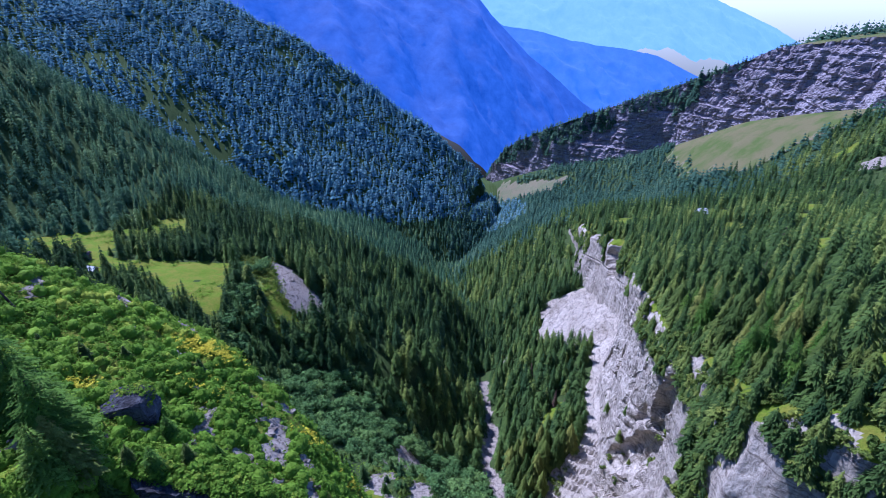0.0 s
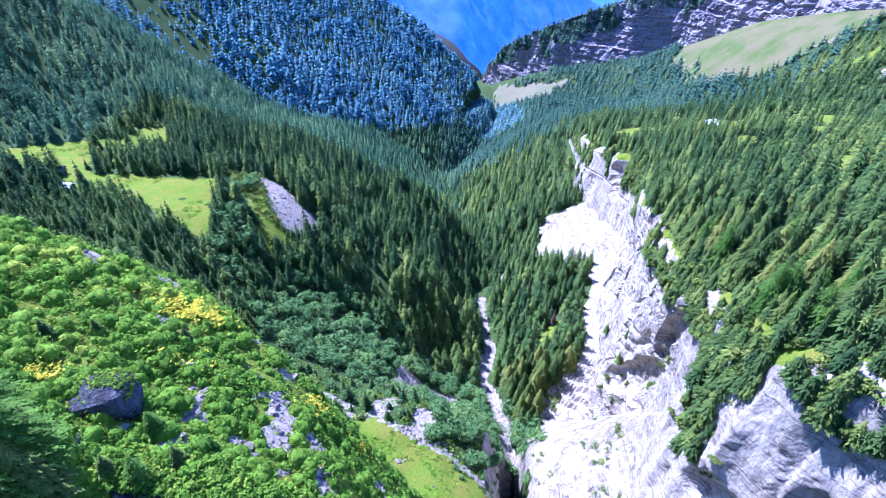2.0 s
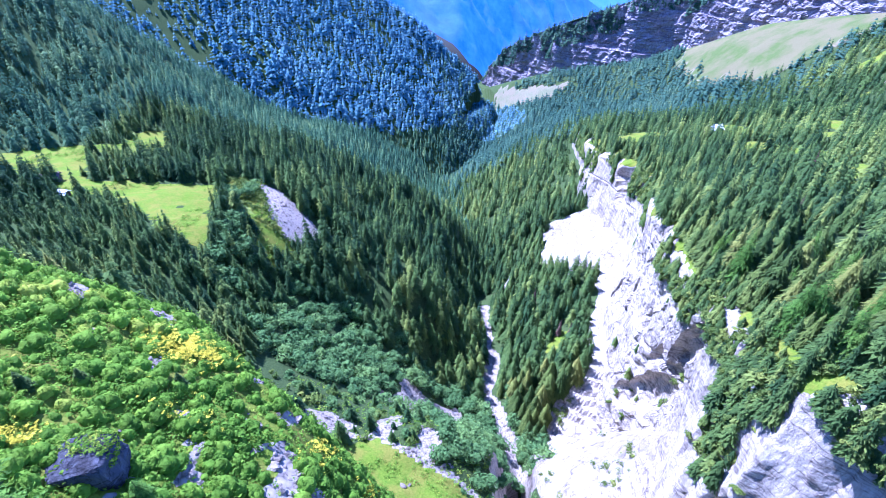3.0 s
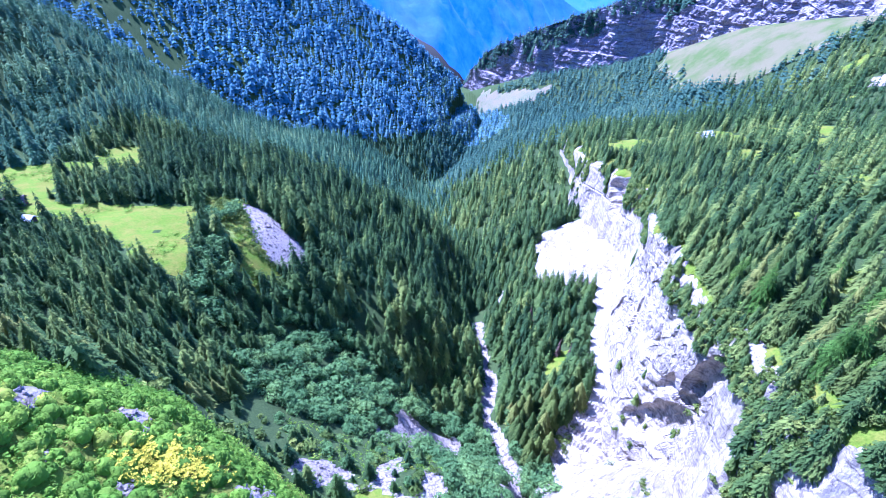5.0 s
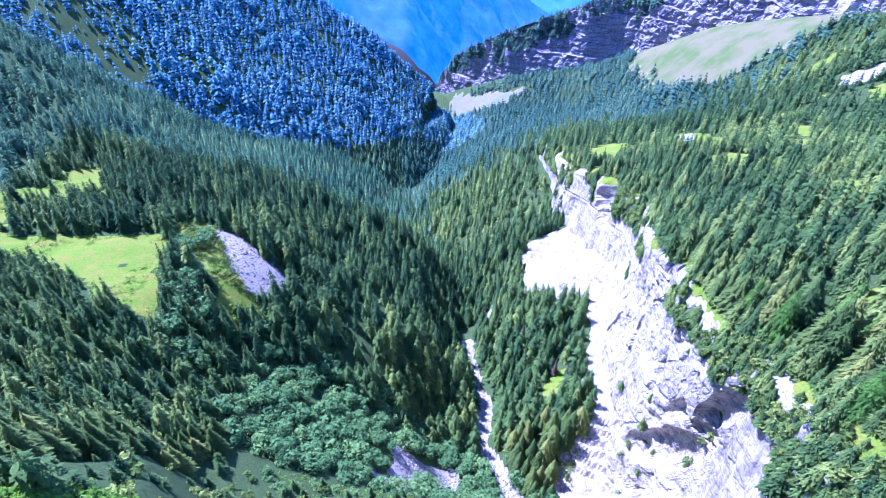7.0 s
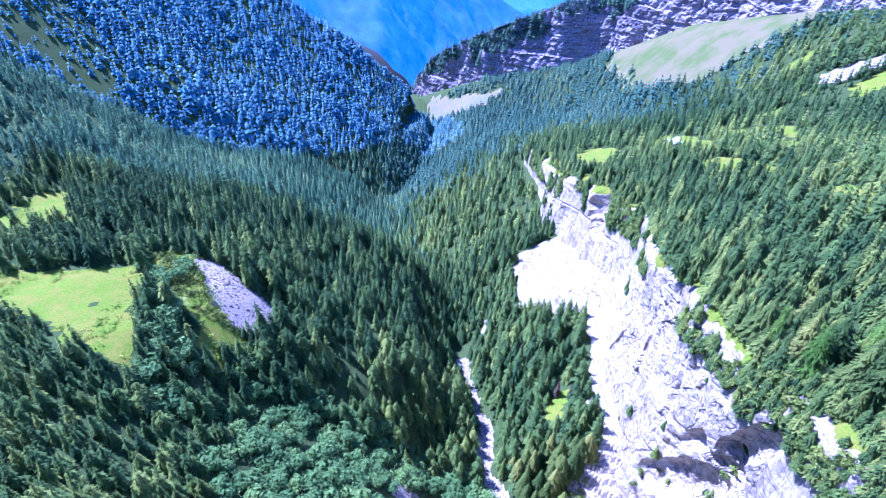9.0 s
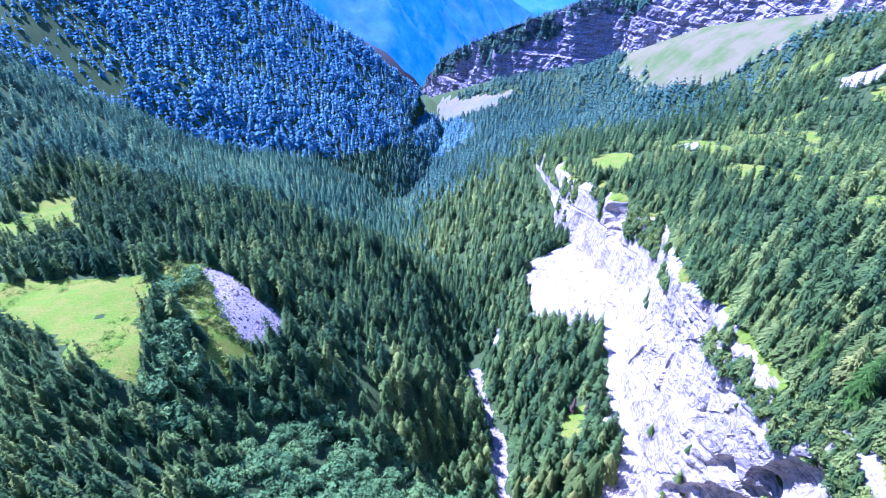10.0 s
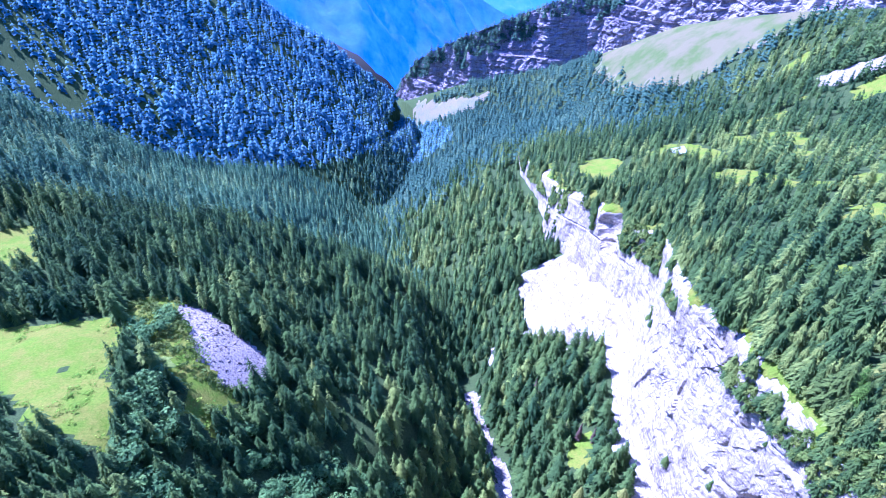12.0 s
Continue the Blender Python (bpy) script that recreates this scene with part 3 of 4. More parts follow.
def build_far_cliff():
    n, rows = 420, 90
    t = np.linspace(0, 1, n)
    ys = 1262 - t * 1000
    x0, top, foot = np.interp(ys, FAR_Y, FAR_X), np.interp(ys, FAR_Y, FAR_TOP), np.interp(ys, FAR_Y, FAR_FOOT) - 14
    v = np.linspace(0, 1, rows)[None]
    y2 = np.repeat(ys[:, None], rows, 1)
    z2 = foot[:, None] + (top - foot)[:, None] * v
    s = y2 - 0.7 * x0[:, None]
    out = 7 * fbm(s, 0.3 * z2, 70, 3, 91) + 3.0 * ridged(s + 0.3 * z2, 0.2 * z2, 24, 4, 92) + 1.5 * fbm(s, z2, 6, 3, 93)
    level = z2 + 0.03 * s
    tread = (level + 5 * fbm(s, 0.3 * z2, 60, 3, 99)) / 11 + 0.2 * fbm(s, z2, 25, 2, 101)
    out = out - 1.5 * (tread % 1) ** 1.5 + 0.9 * ((2.3 * tread) % 1)
    out = out + 1.2 * blocks(s, level, 22, 9, 95) + 1.0 * blocks(s, level, 9, 5, 96) + 3 * blocks(0 * s, level + 4 * fbm(s, z2, 80, 2, 97), 50, 19, 98) * step(560, 800, y2)
    x2 = x0[:, None] - 4 - out + 16 * v
    y3 = y2 - 0.4 * out
    z2[:, -1] += 2
    back = np.linspace(6, 60, 5)[None]
    xb, yb = x0[:, None] + 8 + back, np.repeat(ys[:, None], 5, 1)
    zb = top[:, None] + 0.2 * back
    verts = np.stack([np.hstack([x2, xb]), np.hstack([y3, yb]), np.hstack([z2, zb])], -1)
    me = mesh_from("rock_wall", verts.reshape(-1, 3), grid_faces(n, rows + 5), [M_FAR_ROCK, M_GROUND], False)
    me.polygons.foreach_set("material_index", np.tile(np.arange(rows + 4) > rows - 2, n - 1).astype(np.int32))
    return tagged(new("far_cliff", me), "high banded pinkish rock wall above a scree fan", "cliff", kind="structure"), np.stack([x2, y3, z2], -1)


far_cliff, far_points = build_far_cliff()


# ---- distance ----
# Distance haze painted as a blue glow on the mountains, which emit no real light.
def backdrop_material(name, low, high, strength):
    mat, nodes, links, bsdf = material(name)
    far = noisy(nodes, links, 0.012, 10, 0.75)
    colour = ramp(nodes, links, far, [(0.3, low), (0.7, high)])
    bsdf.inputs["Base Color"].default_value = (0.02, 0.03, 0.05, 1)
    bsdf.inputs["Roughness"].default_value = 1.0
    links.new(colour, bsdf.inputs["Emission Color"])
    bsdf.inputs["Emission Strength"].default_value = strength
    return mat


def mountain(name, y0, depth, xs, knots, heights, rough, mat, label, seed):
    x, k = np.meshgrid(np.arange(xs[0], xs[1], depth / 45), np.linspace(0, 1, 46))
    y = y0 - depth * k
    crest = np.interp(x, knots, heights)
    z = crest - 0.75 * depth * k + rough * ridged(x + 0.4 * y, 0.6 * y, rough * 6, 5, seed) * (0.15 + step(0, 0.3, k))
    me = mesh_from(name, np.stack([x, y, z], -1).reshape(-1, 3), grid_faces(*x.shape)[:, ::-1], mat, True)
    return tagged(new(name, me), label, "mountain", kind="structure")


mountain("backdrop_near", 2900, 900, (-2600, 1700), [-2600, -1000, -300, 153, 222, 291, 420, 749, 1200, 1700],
         [1500, 900, 520, 232, 150, 82, -40, -300, -560, -800], 45, backdrop_material("haze_blue_slope", (0.018, 0.055, 0.21), (0.055, 0.125, 0.36), 1.0),
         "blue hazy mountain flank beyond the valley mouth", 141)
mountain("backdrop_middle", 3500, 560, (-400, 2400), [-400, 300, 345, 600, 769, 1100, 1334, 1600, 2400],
         [160, 105, 78, 40, -10, -60, -110, -230, -600], 26, backdrop_material("haze_blue_ridge", (0.05, 0.13, 0.42), (0.08, 0.18, 0.50), 1.0),
         "haze-blue wooded ridge in the distance", 151)
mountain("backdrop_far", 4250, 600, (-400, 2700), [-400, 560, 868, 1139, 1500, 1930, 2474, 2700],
         [200, 250, 290, 330, 340, 240, 10, -100], 30, backdrop_material("haze_pale_range", (0.21, 0.38, 0.70), (0.26, 0.44, 0.76), 1.0),
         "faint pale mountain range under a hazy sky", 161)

# ---- trees ----
rng = np.random.default_rng(7)


def tier_crown(rng, tiers, points, wide, start=0.06, sprays=0, droop=0.3):
    """A conifer's crown of height 1: uneven drooping whorls, each a skirt of pointed boughs, and loose sprays that stand out of them. Vertices and triangles."""
    verts, tris = [], []
    for k in range(tiers):
        u = (k + 0.35 * rng.random()) / tiers
        h, r = start + (0.95 - start) * u, wide * ((1 - u) ** 0.78) * (0.82 + 0.36 * rng.random()) + 0.012
        ox, oy, n, turn = 0.12 * r * rng.normal(), 0.12 * r * rng.normal(), len(verts), rng.random() * 6.28
        verts.append((0.3 * ox, 0.3 * oy, min(h + 0.36 * r + 0.35 / tiers, 1.0)))
        for b in range(2 * points):
            tip = b % 2
            q = r * ((0.92 + 0.36 * rng.random()) if tip else (0.56 + 0.22 * rng.random()))
            a = turn + math.pi * (b + 0.5 * (rng.random() - 0.5)) / points
            verts.append((ox + q * math.cos(a), oy + q * math.sin(a), h - (droop * r * (0.6 + 0.8 * rng.random()) if tip else -0.10 * r)))
        tris += [(n, n + 1 + b, n + 1 + (b + 1) % (2 * points)) for b in range(2 * points)]
    for _ in range(sprays):
        u = rng.random() ** 1.3 * 0.92
        h, a = start + (0.95 - start) * u, rng.random() * 6.283
        r = (wide * (1 - u) ** 0.78 + 0.01) * (0.95 + 0.4 * rng.random())
        c, s, half, n = math.cos(a), math.sin(a), 0.13 * r, len(verts)
        verts += [(0.45 * r * c, 0.45 * r * s, h + 0.22 * r), (0.75 * r * c - half * s, 0.75 * r * s + half * c, h - 0.06 * r), (r * c, r * s, h - droop * r * 0.8), (0.75 * r * c + half * s, 0.75 * r * s - half * c, h - 0.06 * r)]
        tris += [(n, n + 2, n + 1), (n, n + 3, n + 2)]
    n = len(verts)
    verts += [(0.014, 0, 0.88), (-0.007, 0.012, 0.88), (-0.007, -0.012, 0.88), (0, 0, 1.03)]
    tris += [(n, n + 1, n + 3), (n + 1, n + 2, n + 3), (n + 2, n, n + 3)]
    return np.array(verts), np.array(tris)


def leaf_crown(rng, lumps, leaves, size):
    """A broad crown of height about 1: small leaf clusters set over uneven lumps."""
    verts, tris = [], []
    for _ in range(lumps):
        a, r = rng.random() * 6.28, 0.36 * math.sqrt(rng.random())
        cx, cy, cz, rad = r * math.cos(a), r * math.sin(a), 0.3 + 0.5 * rng.random() * (1 - r), 0.17 + 0.13 * rng.random()
        for _ in range(leaves):
            d = rng.normal(size=3)
            d /= np.linalg.norm(d)
            if d[2] < -0.5:
                d[2] *= -1
            p = np.array((cx, cy, cz)) + d * rad * (0.75 + 0.4 * rng.random()) * (1, 1, 0.85)
            u = np.cross(d, rng.normal(size=3))
            u /= np.linalg.norm(u)
            w = np.cross(d, u)
            s = size * (0.6 + 0.8 * rng.random())
            n = len(verts)
            verts += [tuple(p - s * u), tuple(p + 0.7 * s * w + 0.25 * s * d), tuple(p + s * u), tuple(p - 0.7 * s * w + 0.1 * s * d)]
            tris += [(n, n + 1, n + 2), (n, n + 2, n + 3)]
    return np.array(verts), np.array(tris)


def trunk_shape(rng, sides=6, rings=5, wide=0.016):
    verts, tris = [], []
    bend = 0.02 * rng.normal(size=2)
    for k in range(rings):
        u = k / (rings - 1)
        r = wide * (1 - 0.85 * u) + (0.012 if k == 0 else 0)
        for b in range(sides):
            a = 6.283 * b / sides
            verts.append((bend[0] * u * (1 - u) + r * math.cos(a), bend[1] * u * (1 - u) + r * math.sin(a), -0.06 + 0.98 * u))
    for k in range(rings - 1):
        for b in range(sides):
            p, q = k * sides + b, k * sides + (b + 1) % sides
            tris += [(p, q, q + sides), (p, q + sides, p + sides)]
    return np.array(verts), np.array(tris)


def scatter(shapes, places, sizes, widths, tints, rng):
    """Joins turned and sized copies of some shapes into one set of vertices and triangles."""
    vs, fs, ts, n = [], [], [], 0
    kind = rng.integers(0, len(shapes), len(places))
    for s, (v, f) in enumerate(shapes):
        pick = np.nonzero(kind == s)[0]
        if len(pick) == 0:
            continue
        a = rng.random(len(pick)) * 6.283
        c, q = np.cos(a), np.sin(a)
        w, h = (sizes * widths)[pick], sizes[pick]
        x = v[None, :, 0] * w[:, None]
        y = v[None, :, 1] * w[:, None]
        lean = 0.03 * rng.normal(size=(2, len(pick), 1))
        z = v[None, :, 2] * h[:, None]
        p = np.stack([x * c[:, None] - y * q[:, None] + lean[0] * z, x * q[:, None] + y * c[:, None] + lean[1] * z, z], -1) + places[pick][:, None]
        vs.append(p.reshape(-1, 3))
        fs.append((f[None] + (n + np.arange(len(pick)) * len(v))[:, None, None]).reshape(-1, 3))
        ts.append(np.repeat(tints[pick], len(v)))
        n += len(pick) * len(v)
    return np.concatenate(vs), np.concatenate(fs), np.concatenate(ts)


def jittered(x0, x1, y0, y1, gap, rng):
    x, y = np.meshgrid(np.arange(x0, x1, gap), np.arange(y0, y1, gap))
    x, y = x + gap * 1.7 * (rng.random(x.shape) - 0.5), y + gap * 1.7 * (rng.random(y.shape) - 0.5)
    return x.ravel(), y.ravel()


def wooded(x, y):
    """How likely a conifer stands there."""
    grass, gravel, rock, fan, on_hill = cover(x, y)
    likely = np.where(grass | gravel | rock, 0.0, 1.0)
    lip = x - lip_x(y)
    likely = np.where((lip > np.where(y > 285, -5, -14)) & (lip < 0.3) & (y < 440) & (y > 20), 0.0, likely)
    likely = np.where((lip < 6) & (lip > 0) & (y < 78), 0.0, likely)
    likely = np.where(inside(x, y, MEADOW), 0.0, likely)
    gap = far_gap(x, y)
    likely = np.where((gap < 22) & (gap > -14) & (y < 1270), 0.0, likely)
    likely = np.where((np.abs(x - stream_x(y)) < 4) & (y > 80) & (y < 245), 0, likely)
    likely = np.where(inside(x, y, SCAR, 18, 73), 0.45, likely)
    likely = np.where((x < stream_x(y)) & (y < 160 + 0.25 * np.maximum(-25 - x, -30)) & (x > -60) & (y > 60), 0.0, likely)
    likely = np.where((x < 26) & (x > -20) & (y < 96), 0, likely)
    glade = fbm(x, y, 34, 3, 171)
    likely = likely * np.where((x > lip_x(y)) & (y < 480), np.where((glade > 0.62) & (y > 160), 0.15, 1.0), np.where((glade > 0.8) & (x < -150), 0.3, 1.0))
    return likely


def stand(x0, x1, y0, y1, gap, keep=None):
    x, y = jittered(x0, x1, y0, y1, gap, rng)
    ok = rng.random(len(x)) < wooded(x, y)
    if keep is not None:
        ok &= keep(x, y)
    x, y = x[ok], y[ok]
    z = np.where((x > lip_x(y)) & (x < lip_x(y) + 13) & (y < 440), plateau_z(x, y) - 0.5, land_z(x, y) - 0.3)
    return np.stack([x, y, z], 1)


def heights(p, base=13.2):
    x, y = p[:, 0], p[:, 1]
    # Trees before the meadow sized down so the camera sees over them.
    young = np.where((x < -60) & (x > -170) & (y < 192 - 0.3 * np.maximum(x + 110, 0)), 0.72, 1.0)
    return young * base * (0.38 + 0.8 * rng.random(len(p)) ** 1.2) * (1 + 0.28 * fbm(x, y, 30, 3, 181))


def forest(name, p, shapes, label, mat=None, base=13.2, widths=0.95, lighter=0.0):
    hs = heights(p, base)
    tint = np.clip(0.36 + lighter + 0.26 * rng.normal(size=len(p)) + 0.4 * fbm(p[:, 0], p[:, 1], 60, 3, 191) + np.where(rng.random(len(p)) < 0.12, 0.35, 0), 0, 1)
    v, f, t = scatter(shapes, p, hs, widths * (0.85 + 0.35 * rng.random(len(p))), tint, rng)
    return tagged(new(name, mesh_from(name, v, f, mat or M_FOREST, True, tint=t)), label, "forest", kind="stuff")


NEAR_SHAPES = [tier_crown(rng, 20, 10, 0.18 + 0.08 * rng.random(), sprays=130) for _ in range(6)]
MID_SHAPES = [tier_crown(rng, 8, 7, 0.18 + 0.085 * rng.random(), sprays=10) for _ in range(12)]
CLOSE_SHAPES = [tier_crown(rng, 13, 10, 0.18 + 0.09 * rng.random(), sprays=46) for _ in range(8)]
FAR_SHAPES = [tier_crown(rng, 6, 6, 0.18 + 0.08 * rng.random(), sprays=5) for _ in range(12)]
TINY_SHAPES = [tier_crown(rng, 3, 5, 0.19 + 0.08 * rng.random()) for _ in range(12)]

left_wood = np.concatenate([stand(-190, 20, 66, 330, 3.5), stand(-170, -38, 70, 200, 4.4)])
right_wood = stand(60, 200, 20, 330, 3.9, lambda x, y: x > lip_x(y))
island = stand(12, 104, 128, 330, 3.3, lambda x, y: x < lip_x(y))


def near_stretch(p):
    """The stretches of wood that lie nearest to the way: those trees are things of their own."""
    x, y = p[:, 0], p[:, 1]
    close = np.hypot(x - 10, y - 70) < 92
    return close & (((x < -20) & (x > -104) & (y < 140)) | ((x > 50) & (y < 128) & (x < lip_x(y) + 26) & (y > 40)) | ((x > 18) & (x < 70) & (y < 190) & (y > 130)))


singles = np.concatenate([p[near_stretch(p)] for p in (left_wood, right_wood, island)])
crowns = [mesh_from("crown", v, f, M_SPRUCE, True) for v, f in NEAR_SHAPES]
larches = [mesh_from("crown", v, f, M_LARCH, True) for v, f in [tier_crown(rng, 20, 12, 0.21, sprays=160, droop=0.18) for _ in range(3)]]
trunks = [mesh_from("trunk", *trunk_shape(rng), M_BARK) for _ in range(3)]


def tree(name, place, height, crown_me, trunk_me, label, group="", wide=1.0):
    base = new(name)
    base.empty_display_size = 0.5
    base.matrix_world = pose(*place, rng.normal() * 1.5, rng.normal() * 1.5, rng.random() * 360) @ Matrix.Diagonal((height * wide, height * wide, height, 1))
    part("trunk", trunk_me, base)
    part("crown", crown_me, base)
    return tagged(base, label, "tree", group)


for p in singles:
    lar = p[0] > 50 and rng.random() < 0.22
    tree("larch" if lar else "spruce", p, float((9.5 if p[0] < -40 or p[1] < 100 and p[0] < 0 else 13.5) * (0.45 + 0.75 * rng.random())), (larches if lar else crowns)[rng.integers(0, 3 if lar else 6)],
         trunks[rng.integers(0, 3)], "light green larch on a steep slope" if lar else "dark green spruce on a steep slope",
         "larches" if lar else "spruces", 0.85 + 0.3 * rng.random())

forest("left_forest", left_wood[~near_stretch(left_wood)], MID_SHAPES, "dense dark green spruce forest on the valley side", lighter=-0.02)
rest = right_wood[~near_stretch(right_wood)]
by_the_lip = np.hypot(rest[:, 0] - 60, rest[:, 1] - 80) < 95
forest("plateau_forest", rest[~by_the_lip], MID_SHAPES, "green spruce and larch forest above the cliff", lighter=0.22)
forest("cliff_edge_forest", rest[by_the_lip], CLOSE_SHAPES, "olive green spruce and larch forest near the cliff", lighter=0.28)
forest("island_forest", island[~near_stretch(island)], MID_SHAPES, "tall spruce stand between stream and cliff", lighter=-0.12)
outer_left = stand(-420, 20, 96, 760, 4.4, lambda x, y: ~((x > -190) & (y < 330)))
outer_right = stand(0, 470, 20, 1000, 4.9, lambda x, y: ~((x < 200) & (y < 330)))
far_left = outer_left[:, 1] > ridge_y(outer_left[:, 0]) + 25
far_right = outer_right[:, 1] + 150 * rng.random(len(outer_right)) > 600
forest("ridge_forest", outer_left[~far_left], FAR_SHAPES, "dense conifer forest on the ridge", M_HAZY_RIDGE, 12.0)
forest("ravine_forest", outer_left[far_left], TINY_SHAPES, "conifer forest above the side ravine", M_HAZY_SPUR, 12.5, 1.3)
forest("upland_forest", outer_right[~far_right], FAR_SHAPES, "conifer forest on the upland above the cliff", M_FOREST, lighter=0.1)
forest("fan_forest", outer_right[far_right], TINY_SHAPES, "conifer forest below the far rock wall", M_HAZY_FOREST, 11.5, 1.4)
spur_wood = stand(-760, 130, 560, 960, 5.0, lambda x, y: ~((x > -420) & (y < 760)))
forest("spur_forest", spur_wood, TINY_SHAPES, "conifer forest on the long spur, haze painted into its colour", M_HAZY_SPUR, 12.5, 1.4)
top_wood = stand(80, 620, 260, 1330, 8.5, lambda x, y: (far_gap(x, y) < -12) & (far_gap(x, y) > -110))
forest("clifftop_forest", top_wood, TINY_SHAPES, "conifer forest along the top of the rock wall", M_HAZY_FOREST, 14.0, 1.3)
wall = far_points[:, 40:].reshape(-1, 3)
wall = wall[rng.integers(0, len(wall), 9000)]
share = (wall[:, 2] - np.interp(wall[:, 1], FAR_Y, FAR_FOOT)) / (np.interp(wall[:, 1], FAR_Y, FAR_TOP) - np.interp(wall[:, 1], FAR_Y, FAR_FOOT))
wall = wall[(wall[:, 1] > 760) & (share + 0.4 * fbm(wall[:, 1], wall[:, 2], 40, 3, 241) > 0.85 - 0.0006 * (wall[:, 1] - 760))]
forest("ledge_forest", wall[:2600], TINY_SHAPES, "scattered conifers on the upper ledges of the rock wall", M_HAZY_FOREST, 10.5, 1.3)


# ---- small growth and stones ----
def stone_shape(rng, rough=0.35, flat=0.7, fine=2):
    """A broken stone about 1 across."""
    bm = bmesh.new()
    bmesh.ops.create_icosphere(bm, subdivisions=fine, radius=0.5)
    cuts = [(rng.normal(size=3), 0.26 + 0.2 * rng.random()) for _ in range(7)]
    for v in bm.verts:
        p = np.array(v.co)
        for n, far in cuts:
            n = n / np.linalg.norm(n)
            over = p @ n - far
            if over > 0:
                p = p - over * 0.9 * n
        p = p * (1 + rough * 0.2 * rng.normal())
        v.co = (p[0], p[1], p[2] * flat)
    bm.verts.index_update()
    verts = np.array([v.co[:] for v in bm.verts])
    tris = np.array([[v.index for v in f.verts] for f in bm.faces])
    bm.free()
    return verts, tris


def mound_shape(rng, leaves, size):
    """A low rounded bush: a lumpy dome with small leaf clusters standing out of it."""
    rings, sides = 5, 9
    verts, tris, turn = [], [], rng.random() * 9
    lump = rng.random((rings + 1, sides)) * 0.34 + 0.80
    for k in range(rings):
        h = math.pi / 2 * k / rings
        for b in range(sides):
            a, q = turn + 6.283 * (b + 0.5 * (k % 2)) / sides, lump[k, b]
            verts.append((0.42 * q * math.cos(h) * math.cos(a), 0.42 * q * math.cos(h) * math.sin(a), 0.12 + 0.62 * q * math.sin(h)))
    verts.append((0, 0, 0.72))
    for k in range(rings - 1):
        for b in range(sides):
            p, q = k * sides + b, k * sides + (b + 1) % sides
            tris += [(p, q, q + sides), (p, q + sides, p + sides)]
    tris += [((rings - 1) * sides + b, (rings - 1) * sides + (b + 1) % sides, rings * sides) for b in range(sides)]
    body = len(verts) - 1
    for _ in range(leaves):
        p = np.array(verts[rng.integers(0, body)])
        d = p - (0, 0, 0.1)
        d = d / np.linalg.norm(d)
        u = np.cross(d, rng.normal(size=3))
        u, w = u / np.linalg.norm(u), rng.normal(size=3)
        n, e = len(verts), size * (0.6 + 0.8 * rng.random())
        p = p + 0.12 * rng.normal(size=3) * (1, 1, 0.4)
        verts += [tuple(p - e * u), tuple(p + e * u), tuple(p + e * (0.9 * d + 0.3 * w))]
        tris.append((n, n + 1, n + 2))
    return np.array(verts), np.array(tris)


STONES = [stone_shape(rng, 0.5, 0.8) for _ in range(8)]
TUFTS = [leaf_crown(rng, 4, 5, 0.13) for _ in range(8)]
MOUNDS = [mound_shape(rng, 46, 0.085) for _ in range(8)]
LEAFY = [leaf_crown(rng, 11, 40, 0.060) for _ in range(6)]


def on_hill(n, x0, x1, y0, y1):
    x, y = rng.uniform(x0, x1, n), rng.uniform(y0, y1, n)
    ok = (hill_z(x, y) > low_z(x, y) + 1) & (hill_z(x, y) > 104)
    return np.stack([x[ok], y[ok], hill_z(x, y)[ok]], 1)


def joined(name, shapes, p, size, widths, label, category, mat, tint=None):
    v, f, t = scatter(shapes, p, size, widths, rng.random(len(p)) if tint is None else tint, rng)
    return tagged(new(name, mesh_from(name, v, f, mat, shapes is MOUNDS, tint=t)), label, category, kind="stuff")


# dwarf shrubs, flowers and stones on the near hill
p = np.concatenate([on_hill(7500, -70, 0, 8, 74), on_hill(2600, -70, -8, 8, 32), on_hill(1500, -33, -24, 14, 30)])
p = p[~((p[:, 0] > -26) & (p[:, 0] < -11) & (p[:, 1] < 28) & (p[:, 1] > 18))]
p = p[~stony(p[:, 0], p[:, 1]) | (rng.random(len(p)) < 0.15)]
patchy = fbm(p[:, 0], p[:, 1], 7, 3, 201)
q = np.concatenate([on_hill(1100, -33, -24, 14, 30), on_hill(14000, -70, 0, 8, 74)])
q = q[~((q[:, 0] > -26) & (q[:, 0] < -11) & (q[:, 1] < 28) & (q[:, 1] > 18)) & (fbm(q[:, 0], q[:, 1], 6, 3, 202) > -0.75) & ~stony(q[:, 0], q[:, 1])][:6000]
joined("low_bushes", MOUNDS, q - (0, 0, 0.35), 0.7 + 1.3 * rng.random(len(q)) ** 1.6, 1.25, "rounded green alpine bushes on the hill", "shrubs", M_SHRUB,
       np.clip(0.35 + 0.35 * fbm(q[:, 0], q[:, 1], 9, 2, 203) + 0.22 * rng.normal(size=len(q)), 0, 1))
joined("dwarf_shrubs", TUFTS, p - (0, 0, 0.12), np.clip(0.62 + 0.3 * patchy, 0.25, 1) * (0.6 + 0.8 * rng.random(len(p))), 1.7, "bright green dwarf shrubs covering the hill",
       "shrubs", M_SHRUB, np.clip(0.4 - 0.4 * patchy + 0.2 * rng.normal(size=len(p)), 0, 1))

